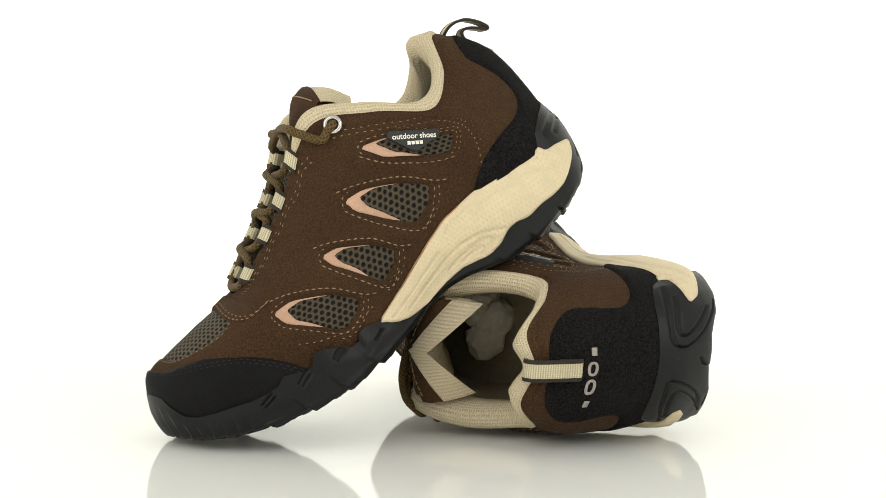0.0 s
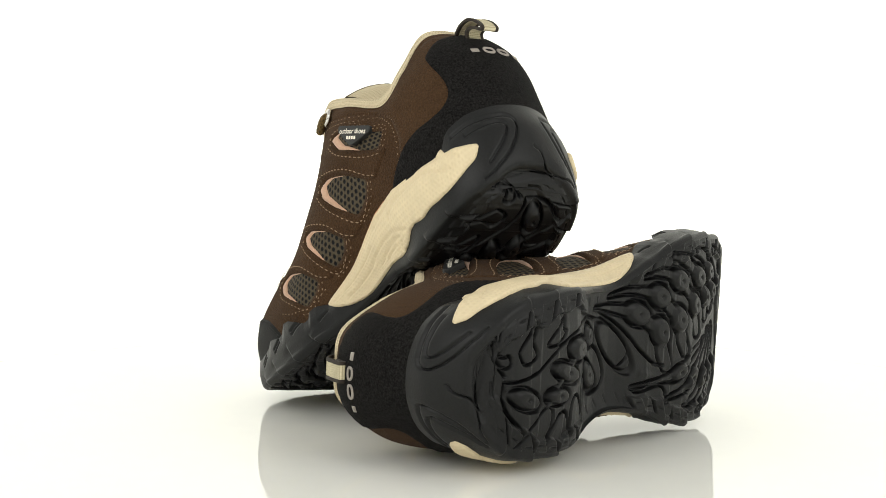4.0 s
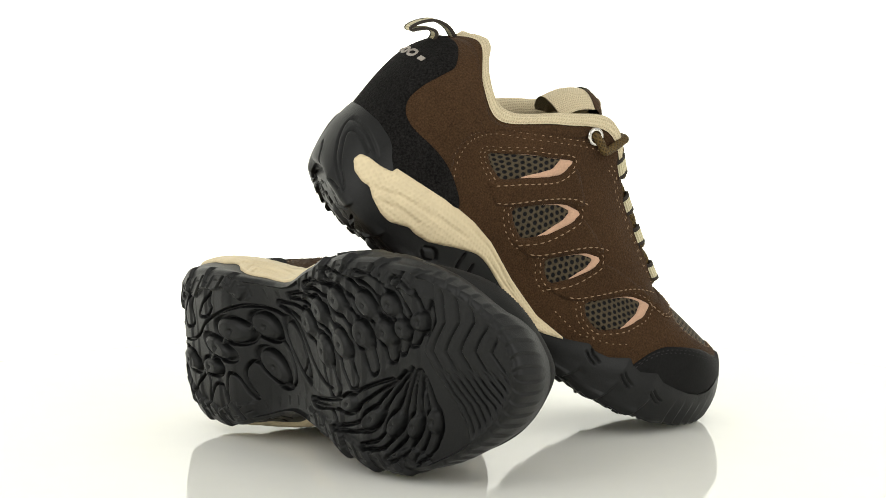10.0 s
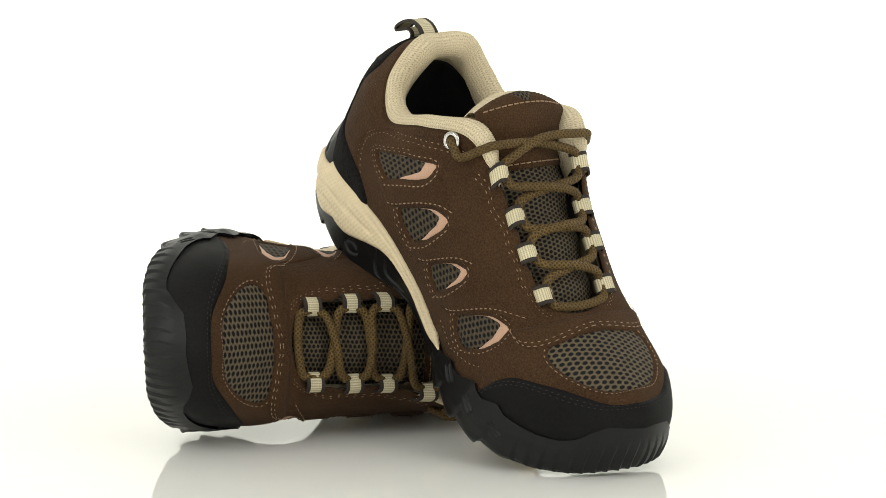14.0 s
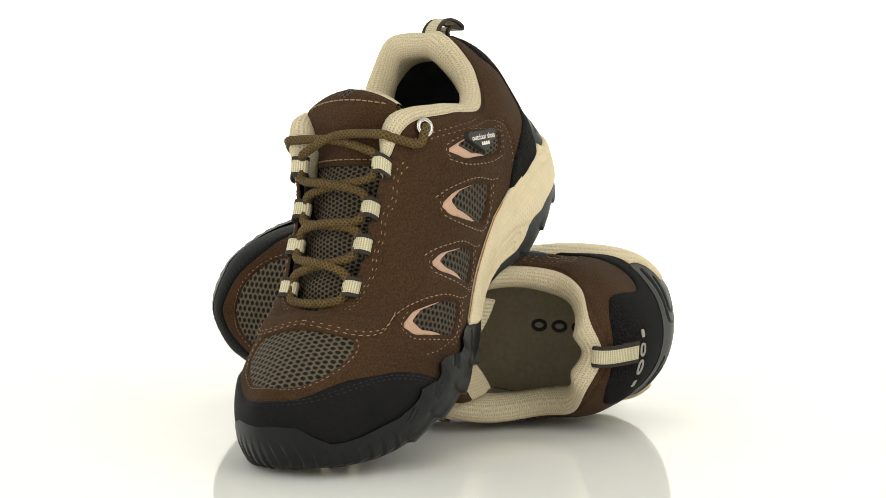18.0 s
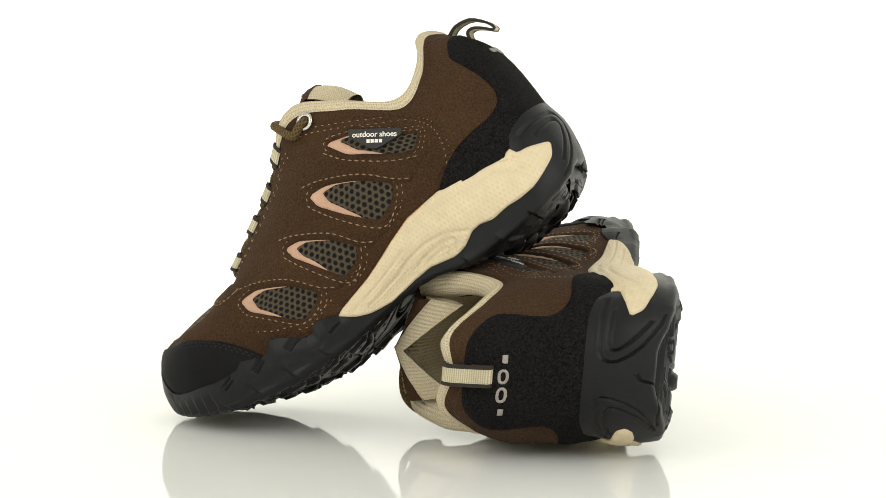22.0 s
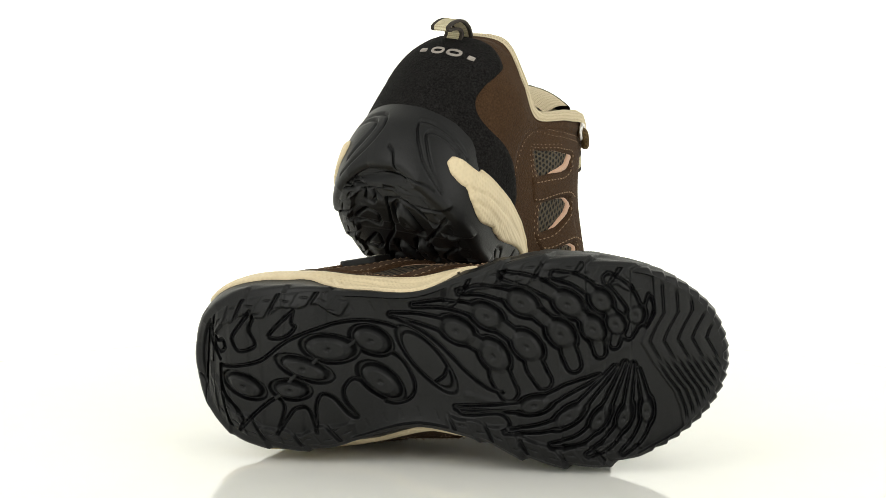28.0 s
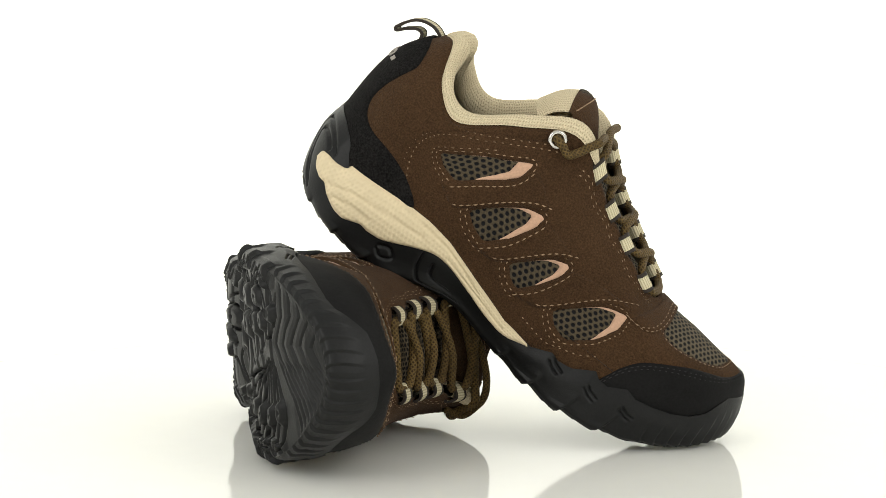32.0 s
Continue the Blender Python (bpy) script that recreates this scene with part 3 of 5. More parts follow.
    patch("toe_strip", np.array([(U - 16, 0.6 * V), (U + 16, 0.6 * V), (U + 16, 0.9 * V), (U, 0.965 * V), (U - 16, 0.9 * V)]), toe, SUEDE, thick=0.9, r=1.0, step=2.5, lift=0.5, plabel="brown suede strip over the toes")

    # black toe cap
    tl = flat(UPPER, 0, [(198, 22), (208, 35), (222, 47), (239, 57), (256, 60.5)])
    tm = flat(UPPER, 1, [(257, 60.5), (239, 57.5), (220, 50), (210, 41), (203, 28)])
    tm = np.stack([2 * U - tm[:, 0], tm[:, 1]], 1)
    topc = np.array([[U, V * 0.80]])
    edge = spline(np.vstack([tl, topc, tm]), np.linspace(0, 1, 41))
    cap = np.vstack([[[tl[0, 0] - 2, 2]], edge, [[tm[-1, 0] + 2, 2]]])
    patch("toe_cap", cap, toe, NUBUCK, thick=1.3, r=1.5, step=3.0, lift=1.1, plabel="black nubuck toe cap")

    # black heel patch
    hl = flat(UPPER, 0, [(22, 112), (30, 101), (24, 90), (19, 80), (17, 68), (24, 59), (44, 57), (56, 52), (72, 40), (66, 33), (30, 28)])
    hm = hl[::-1] * np.array([-1, 1])
    hp = np.vstack([hl, hm])
    patch("heel_patch", rounded(hp, 2), heel, BLACK_SUEDE, thick=1.2, r=1.5, step=2.6, lift=1.9, sink=1.4, plabel="black suede heel patch")

    # sole: wall, tread, cream wedges
    ns, nk = len(AROUND), 61
    sv = AROUND
    s, k = (q.ravel() for q in np.meshgrid(sv, np.linspace(0, 1, nk), indexing="ij"))
    half = [WALL.point(s, k, side, wall_relief(s, k, side))[0].reshape(ns, nk, 3) for side in (0, 1)]
    for end in (0, -1):
        half[0][end] = half[1][end] = (half[0][end] + half[1][end]) / 2 * (1, 0, 1)
    number = np.arange(2 * ns * nk).reshape(2, ns, nk)
    number[1, 0], number[1, -1] = number[0, 0], number[0, -1]
    quads = np.array(grid_faces(ns, nk))
    wall_v = [half[0].reshape(-1, 3), half[1].reshape(-1, 3)]
    wall_f = [tuple(f) for f in number[0].ravel()[quads]] + [tuple(f[::-1]) for f in number[1].ravel()[quads]]
    # the lip that closes on the upper
    for side in (0, 1):
        lip = half[side][:, -1]
        lip2 = lip * 0.55 + UPPER.at(sv, np.full(ns, 0.1), side) * 0.45
        lip2[:, 2] = lip[:, 2] - 1.0
        off = sum(len(q) for q in wall_v)
        wall_v.append(np.vstack([lip, lip2]))
        for i in range(ns - 1):
            q = (off + i, off + ns + i, off + ns + i + 1, off + i + 1)
            wall_f.append(q if side == 0 else q[::-1])
    part("sole_wall", np.vstack(wall_v), wall_f, RUBBER, plabel="black rubber sole wall")
    bx = tread_grid()
    part("tread", bx[0], bx[1], RUBBER, plabel="black rubber tread with round studs")

    wl, wm = over(WALL, "lat"), over(WALL, "med")
    cl = ((7, 31), (15, 33.5), (23, 34.5), (26, 39.5), (41, 40.5), (69, 42.5), (90, 40.5), (105, 35.5), (128, 26.5), (153, 18.6), (146, 12), (135, 8.6), (124, 8), (110, 10.5), (99, 11.5),
          (89, 9.8), (81, 8.4), (73, 10), (66, 14), (60, 14.6), (52, 12.6), (43, 14), (35, 13.6), (26, 14.8), (18, 18.5), (10, 24))
    cm = ((11.5, 32.5), (20, 33), (28.5, 34), (31, 39.5), (46, 40.2), (64, 40.6), (84, 39), (102, 34.2), (124, 25.5), (144, 19.5), (164, 18), (150, 12.5), (132, 14.8), (116, 20.5), (103, 25),
          (92, 26), (76, 20), (65, 15.6), (57, 15), (52, 16), (47, 14), (42, 12.2), (36, 13), (28, 17), (23, 21.3), (19, 21), (14, 23), (10.5, 28))
    patch("cream_wedge", rounded(flat(WALL, 0, cl), 1, 0.14), wl, CREAM, thick=1.5, r=1.6, step=0.8, lift=0.25, sink=0.9, relief=groove_fn(WALL, 0, CREAM_LINES, 0.6, 0.95), plabel="cream foam wedge of the sole")
    patch("cream_wedge", rounded(flat(WALL, 1, cm), 1, 0.14), wm, CREAM, thick=1.5, r=1.6, step=0.8, lift=0.25, sink=0.9, relief=groove_fn(WALL, 1, CREAM_LINES_MED, 0.6, 0.95), plabel="cream foam wedge of the sole")

    # padded collar and lining
    path_s = np.concatenate([np.linspace(0.515, 0, 52), np.linspace(0, 0.515, 52)[1:]])
    sides = np.array([0] * 52 + [1] * 51)
    prof = ((2.4, -2.5), (2.9, 0.8), (1.2, 3.4), (-2.5, 4.6), (-7.5, 3.2), (-10.5, -1.5), (-11.5, -9.0), (-9.5, -20.0), (-5.0, -34.0), (-4.0, -58.0), (-3.5, -88.0))
    ring = []
    for s, sd in zip(path_s, sides):
        t = UPPER.at(np.array([s]), np.array([1.0]), sd)[0]
        n = UPPER.point(s, 0.97, sd)[1][0]
        fade = np.clip((0.515 - s) / 0.03, 0.55, 1)
        pts = []
        for a, b in prof:
            hn = np.array([n[0], n[1], 0])
            hn /= np.linalg.norm(hn) + 1e-9
            kk = 1.0 + b / 110.0
            if b < -10:
                w = UPPER.at(np.array([s]), np.array([max(kk, 0.12)]), sd)[0]
                nn = UPPER.point(s, max(kk, 0.12), sd)[1][0]
                pts.append(w + nn * a)
            else:
                out = np.clip(0.3 + s * 4, 0.3, 1) if a > 0 else 1.0
                pts.append(t + hn * a * fade * out + np.array([0, 0, b * fade * (0.55 + 0.45 * min(1, s * 6))]))
        ring.append(pts)
    ring = np.array(ring)
    n1, n2 = ring.shape[:2]
    arc = np.concatenate([[0], np.cumsum(np.linalg.norm(np.diff(ring[:, 3], axis=0), axis=1))])
    uvr = np.stack(np.broadcast_arrays(arc[:, None], np.array([0, 3, 6, 10, 14, 20, 28, 39, 53, 77, 107.0])[None]), -1).reshape(-1, 2) * 0.001
    faces = np.array([f[::-1] for f in grid_faces(n1, n2)]).reshape(n1 - 1, n2 - 1, 4)
    part("collar_lining", ring.reshape(-1, 3), faces[:, :7].reshape(-1, 4), PAD, plabel="padded beige net collar and lining", uv=uvr)
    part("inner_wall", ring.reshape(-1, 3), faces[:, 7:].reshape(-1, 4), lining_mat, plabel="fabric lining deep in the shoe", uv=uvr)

    # inner lining further forward
    for side in (0, 1):
        s, k = np.meshgrid(np.linspace(0.46, 0.93, 30), np.linspace(0.1, 0.97, 14), indexing="ij")
        p = UPPER.point(s.ravel(), k.ravel(), side, -2.5)[0]
        fs = grid_faces(30, 14)
        part("inner_lining", p, fs if side else [f[::-1] for f in fs], PALE_INSOLE, plabel="pale fabric lining")

    # insole
    si = np.linspace(0, 0.9, 40)
    a = UPPER.at(si, np.full(40, 0.12), 0)
    b = UPPER.at(si, np.full(40, 0.12), 1)
    w = np.linspace(0, 1, 9)[None, :, None]
    ins = a[:, None] * (1 - w) + b[:, None] * w
    ins[..., 2] = 35
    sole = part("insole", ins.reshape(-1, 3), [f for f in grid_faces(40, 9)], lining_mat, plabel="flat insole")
    for x0, x1 in ((48, 58), (60, 70), (72, 82)):
        th = np.linspace(0, 2 * np.pi, 25)[:-1]
        outer_r = np.stack([(x0 + x1) / 2 + 4.8 * np.cos(th), 3.6 * np.sin(th) - 2, np.full(24, 35.4)], 1)
        inner_r = np.stack([(x0 + x1) / 2 + 2.6 * np.cos(th), 1.5 * np.sin(th) - 2, np.full(24, 35.4)], 1)
        part("printed_mark", np.vstack([outer_r, inner_r]), [(i, (i + 1) % 24, 24 + (i + 1) % 24, 24 + i) for i in range(24)], LABEL, parent=sole, plabel="black printed mark")

    tongue(part, root, g, 60 if paper else 64, 30.0 if paper else 0.0)
    details(part, patch, stitches, root, g, pull_up, paper, (lat, med, vamp, heel, toe), (wl, wm), holes, vamp_hole, cap, hp)
    return root


# ---- relief of the sole ----
def to_line(x, y, pts):
    """How far the points (x, y) lie from an open line."""
    best = np.full(np.shape(x), 1e9)
    p = np.asarray(pts, float)
    for a, b in zip(p[:-1], p[1:]):
        d = b - a
        f = np.clip(((x - a[0]) * d[0] + (y - a[1]) * d[1]) / max(d @ d, 1e-9), 0, 1)
        best = np.minimum(best, np.hypot(x - a[0] - f * d[0], y - a[1] - f * d[1]))
    return best


# Each chain: its line, the widths along it, and the studs on it (place along x and across, half length, half width).
OUTER_CHAINS = ((((107, 24), (122, 22), (140, 17), (159, 6), (164, -6), (168, -14)), (0.8, 2.2, 3.4, 3.6, 5.2, 4.4), ((142, 17, 10.2, 6.4), (161, 5, 10, 7.0))),
                (((119, 29), (138, 30), (157, 25), (177, 10), (182, -1), (186, -8)), (0.8, 2.0, 3.2, 3.4, 4.4, 3.8), ((158, 25, 9.6, 6.2), (178, 10, 9.8, 6.8))),
                (((144, 37), (158, 38), (176, 32), (195, 16), (199, 6), (201, 0)), (1.0, 2.4, 3.0, 3.2, 3.8, 3.4), ((176, 32, 9.4, 6.2), (195, 16, 9.0, 6.2))),
                (((167, 46), (182, 42), (199, 31), (211, 18), (213, 11), (214, 6)), (1.6, 3.2, 3.0, 3.0, 3.0, 2.6), ((199, 31, 8.8, 6.0), (211, 18, 7.8, 5.6))))
FORE_CHAINS = ((((193, 46), (205, 42), (215, 32), (223, 20), (222, 14), (221, 10)), (1.8, 3.0, 2.6, 2.6, 2.6, 2.2), ((215, 32, 7.2, 5.2), (222, 20, 6.4, 4.8))),
               (((219, 43), (226, 37), (232, 25), (230, 18), (228, 14)), (2.4, 3.6, 2.4, 2.2, 1.8), ((232, 24, 5.4, 4.4),)))
FAN_CHAINS = ((((140, -23), (163, -22), (181, -20), (198, -12), (213, -6)), (0.6, 1.6, 3.0, 2.2, 0.7), ((181, -20, 9.0, 4.6),)),
              (((166, -34), (184, -32), (198, -26), (211, -13), (221, -2)), (0.6, 1.8, 2.6, 1.5, 0.8), ((198, -26, 9.4, 4.4),)),
              (((189, -41), (203, -38), (213, -28), (221, -12), (226, 0)), (0.8, 2.2, 2.4, 1.3, 0.8), ((213, -28, 8.0, 3.9),)),
              (((207, -46), (217, -40), (225, -28), (228, -12), (230, -1)), (1.0, 2.4, 2.2, 1.2, 0.8), ((225, -28, 7.4, 3.6),)),
              (((224, -46), (232, -38), (236, -26), (234, -12), (232, -4)), (1.0, 2.2, 2.2, 1.2, 0.8), ((236, -25, 6.8, 3.2),)))
# oval studs on the heel: place, half length, half width, turn
HEEL_STUDS = ((31, -11, 10.6, 5.2, -22), (56, -12.5, 9.2, 4.6, -6), (63.5, -1.5, 13.0, 5.0, -20), (76.5, 8.5, 12.8, 6.6, -12), (97, 11, 10.2, 6.2, -32), (101, -10.5, 12.4, 6.2, -42))
HEEL_NECKS = (((55, -9), (60, -4)), ((67, 0), (72, 5)), ((86, 9), (91, 13)), ((48, -17), (52, -14)))
HEEL_LINES_LOW = (((18, -1), (26, -1), (40, 2), (51, 10), (60, 15), (78, 21), (90, 22), (102, 20), (113, 16)), ((18, -1), (18, -11), (21, -18), (30, -28), (27, -35)),
                  ((27, -35), (37, -25), (48, -17), (52, -20), (52, -25), (48, -36)), ((48, -36), (55, -26), (59, -22), (65, -23), (69, -35)),
                  ((69, -35), (69, -22), (72, -15), (78, -17), (85, -26), (89, -28), (84, -20), (83, -13), (87, -8), (91, -9)),
                  ((106, 5), (113, -1), (118, -12), (116, -19), (109, -22), (103, -21)))
HEEL_LEAVES = (((36, 28), (37, 24), (35, 18), (38, 11), (35, 8), (29, 7), (26, 11), (26, 15), (33, 24), (36, 28)), ((59, 28), (58, 22), (60, 20), (55, 15), (48, 14), (46, 16), (54, 24), (59, 28)),
               ((13, 19), (16, 12), (20, 12), (21, 8), (18, 6), (15, 9), (13, 19)), ((11, 17), (14, 9), (18, 2)), ((12, 19), (10, 6), (8, -9), (9, -20), (15, -30), (22, -35)))
SHANK_LINES = (((110, 22), (122, 16), (130, 11), (138, 4), (146, -4), (157, -12), (165, -14)), ((136, -3), (134, -7), (130, -10)),
               ((140, -23), (143, -26), (151, -26), (163, -25), (168, -30), (165, -34)), ((238, 34), (241, 28), (239, 21), (236, 18), (236, 27), (238, 34)))
TOE_WAVE = ((-45, 15), (-25, 12), (-16, 9), (-10, 5), (0, -1), (10, -6), (13, -5), (17, -3), (24, 1), (45, 0))


def oval(x, o, cx, co, a, b, tilt):
    """Distance from an oval's middle as a share of its size, and the offset from the middle in millimetres."""
    c, q = math.cos(tilt), math.sin(tilt)
    ux, uo = (x - cx) * c + (o - co) * q, (o - co) * c - (x - cx) * q
    return np.sqrt((ux / a) ** 2 + (uo / b) ** 2), np.hypot(ux * 0.7, uo)


def tread_height(x, o, edge, arc):
    """Height of the tread over its outer edge, downwards, in millimetres."""
    near = np.full(x.shape, 99.0)
    stud = np.full(x.shape, -9.0)

    def disc(r, d):
        return np.where(r < 1, -0.1 - 2.0 * np.clip((r - 0.62) / 0.3, 0, 1) + 0.35 * (1 - r ** 2) - 1.3 * np.exp(-(d / 0.9) ** 2), -9.0)
    for line, widths, studs in OUTER_CHAINS + FORE_CHAINS + FAN_CHAINS:
        t = np.linspace(0, 1, 64)
        c = spline(np.array(line, float), t)
        w = np.interp(t, np.linspace(0, 1, len(widths)), widths)
        for q, r in zip(c, w):
            near = np.minimum(near, np.hypot(x - q[0], o - q[1]) - r)
        tan = np.gradient(c, axis=0)
        for cx, co, a, b in studs:
            k = np.argmin(np.hypot(c[:, 0] - cx, c[:, 1] - co))
            r, d = oval(x, o, cx, co, a, b, math.atan2(tan[k, 1], tan[k, 0]))
            near = np.minimum(near, (r - 1) * b)
            stud = np.maximum(stud, disc(r, d))
    for cx, co, a, b, turn in HEEL_STUDS:
        r, d = oval(x, o, cx, co, a, b, radians(turn))
        near = np.where(np.abs((r - 1) * b) < np.abs(near), (r - 1) * b, near)
        stud = np.maximum(stud, disc(r, d))
    h = np.maximum(np.full(x.shape, -2.3), stud)
    # slow unevenness of the rubber between the studs
    h += 0.25 * np.sin(x * 0.11 + o * 0.07) * (stud < -5)
    lines = np.abs(near - 0.4)
    for c in HEEL_LINES_LOW + HEEL_LEAVES + SHANK_LINES:
        lines = np.minimum(lines, to_line(x, o, spline(np.array(c, float), np.linspace(0, 1, 40))))
    # oval badge in the waist
    r, d = oval(x, o, 125, 1, 20.0, 7.2, radians(-47))
    h = np.where(r < 0.9, -2.0, h)
    lines = np.minimum(lines, np.abs(r - 1) * 7)
    # the raised shore between the two groups of chains
    shore = to_line(x, o, spline(np.array(((146, -16), (166, -20), (172, -17), (186, -13), (190, -10), (201, -6), (205, -3), (216, 3), (226, 9)), float), np.linspace(0, 1, 40)))
    h += 0.6 * np.exp(-(shore / 1.8) ** 2)
    # broad blocks along the edge, with dashes cut into them
    uneven = 1.6 * np.sin(arc * 0.13) + 1.1 * np.sin(arc * 0.31 + 1.0)
    rim = np.clip((9.0 + uneven - edge) / 1.6, 0, 1) * (1 - np.clip((x - 228) / 8, 0, 1))
    waist = np.clip((x - 84) / 4, 0, 1) * np.clip((138 - x) / 4, 0, 1)
    rim = rim * (1 - waist)
    ph = (arc / 20.5 + edge / 30.0) % 1.0
    gap = np.exp(-((ph - 0.5) / 0.06) ** 4)
    dash = np.zeros(x.shape)
    for k, e0 in enumerate((3.4, 7.4)):
        on = np.clip(1.3 - np.abs(((arc + edge * 0.5) / 10.25 + 0.4 * k) % 1.0 - 0.5) * 4.2, 0, 1)
        dash = np.maximum(dash, np.exp(-((edge - e0 - 0.09 * ((arc % 20.5) - 10)) / 0.42) ** 2) * on)
    block = 0.1 + 0.9 * (ph - 0.5) * (np.abs(ph - 0.5) > 0.05) - 2.3 * gap - 1.1 * dash
    heel_ring = np.clip((13 - x) / 3, 0, 1)
    block = block * (1 - heel_ring) + heel_ring * -0.4
    slits = np.exp(-((((x + o * 0.4) / 9.5) % 1.0 - 0.5) / 0.04) ** 2) * (edge > 3) * (edge < 8)
    h = h * (1 - rim) + rim * block - 0.6 * slits * waist
    h = h - 3.0 * np.exp(-(lines / 0.86) ** 4) * (1 - 0.2 * rim)
    for c in HEEL_NECKS:
        h = np.where(to_line(x, o, np.array(c, float)) < 0.9, np.maximum(h, -2.2), h)
    # round the toes: grooves that run down from the rim, kink and spread over the inner side
    w = x - curve(TOE_WAVE, o) - 241.0
    ph = (w / 6.8) % 1.0
    fine = np.clip((2 - o) / 6, 0, 1)
    toe = -0.9 + 0.9 * np.abs(ph - 0.5) - 1.4 * np.exp(-((ph - 0.5) / 0.10) ** 4)
    ph2 = (w / 3.4) % 1.0
    toe = toe * (1 - fine) + fine * (-0.7 - 1.8 * np.exp(-((ph2 - 0.5) / 0.2) ** 4))
    toe = toe * np.clip((edge - 0.5) / 3, 0, 1)
    front = np.clip((w + 1.5) / 1.5, 0, 1)
    return h * (1 - front) + front * toe


TREAD_CACHE = {}


def tread_grid():
    """The underside: a sheet from edge to edge whose relief is worked out point by point."""
    if TREAD_CACHE:
        return TREAD_CACHE["mesh"]
    ns, nj = len(AROUND), 250
    s, k = AROUND, np.zeros(ns)
    a = WALL.point(s, k, 0, wall_relief(s, k, 0))[0]
    b = WALL.point(s, k, 1, wall_relief(s, k, 1))[0]
    w = np.linspace(0, 1, nj)[None, :, None]
    p = a[:, None] * (1 - w) + b[:, None] * w
    x, o = p[..., 0], p[..., 1]
    ring = np.vstack([a[::4], b[::-4]])[:, :2]
    edge = to_edges(np.stack([x.ravel(), o.ravel()], 1), [ring]).reshape(x.shape)
    arc = np.where(o > 0, np.cumsum(np.concatenate([[0], np.linalg.norm(np.diff(a, axis=0), axis=1)]))[:, None],
                   np.cumsum(np.concatenate([[0], np.linalg.norm(np.diff(b, axis=0), axis=1)]))[:, None] + 8)
    # heel and ball are full, the waist is hollow
    full = np.interp(x, (8, 24, 70, 92, 104, 128, 150, 175, 225, 255), (0, 4.0, 4.0, 0, -2.5, -2.5, 0, 2.2, 2.2, 0.5))
    dome = np.clip(edge / 16, 0, 1)
    p[..., 2] -= tread_height(x, o, edge, arc) * np.clip(edge / 0.9, 0, 1) + full * dome * (2 - dome)
    TREAD_CACHE["mesh"] = (p.reshape(-1, 3), grid_faces(ns, nj))
    return TREAD_CACHE["mesh"]


CREAM_LINES = (((20, 24), (36, 31), (50, 33.5), (62, 33.5), (74, 32), (79, 29)), ((16, 29), (32, 36), (54, 38), (76, 37), (96, 33)), ((67, 15.5), (78, 21), (89, 23), (102, 22), (116, 18), (136, 13)),
               ((80, 9.5), (76, 15), (79, 18), (90, 18.6), (104, 16)), ((85, 10.5), (82, 14.4), (86, 15.8), (97, 14.6)), ((104, 27), (126, 20), (146, 15)))
CREAM_LINES_MED = (((22, 22), (38, 26), (56, 28), (70, 29), (83, 30)), ((31, 18), (43, 20.5), (55, 20)), ((31, 35.5), (60, 37), (84, 35), (104, 30), (124, 22)), ((100, 28), (120, 21.5), (146, 15)))
HEEL_LINES = (((35, 42), (22, 46), (10, 46.5), (6, 43), (6, 36), (12, 25), (19, 18), (27, 12)), ((31, 39), (18, 42.5), (12, 41), (12, 36), (17, 28), (24, 20)), ((22, 8), (11, 12), (0, 12.8)))
HEEL_LINES_MED = (((38, 36), (31, 42), (22, 45.5), (14, 46), (13, 43), (16, 34), (24, 21), (34, 12)), ((35, 36), (29, 40), (22, 41), (19, 38.5), (21, 33), (27, 22), (33, 14)), ((31, 11), (24, 12), (11, 12.6), (0, 12.8)),
                  ((2, 27), (6, 23), (9, 16), (12, 8)))
SIDE_LINES = (((176, 19), (183, 16)), ((177.5, 21.5), (184.5, 18.5)), ((199, 19.5), (206, 16.5)), ((200.5, 22), (207.5, 19)), ((221, 21), (228, 19)), ((222, 23.3), (229, 21.3)), ((154, 14), (160, 11.5)))
SIDE_LINES_MED = SIDE_LINES[:6] + (((88, 22), (90, 12), (98, 7.5), (118, 10)), ((96, 20), (99, 13), (112, 12)), ((66, 12), (72, 14), (76, 10), (70, 7), (66, 10)))


def groove_fn(skin, side, lines, width, deep, heel_lines=()):
    paths = [flat(skin, side, l) for l in lines] + [flat(skin, side, np.array(l) * (1 if side == 0 else (-1, 1)), 0.0, (1, 2), 0.2) for l in heel_lines]
    paths = [spline(q, np.linspace(0, 1, 12)) if len(q) > 2 else q for q in paths]

    def fn(v):
        h = np.zeros(len(v))
        for q in paths:
            h = np.minimum(h, -deep * np.exp(-(to_line(v[:, 0], v[:, 1], q) / width) ** 2))
        return h
    return fn


WALL_GROOVE = {}


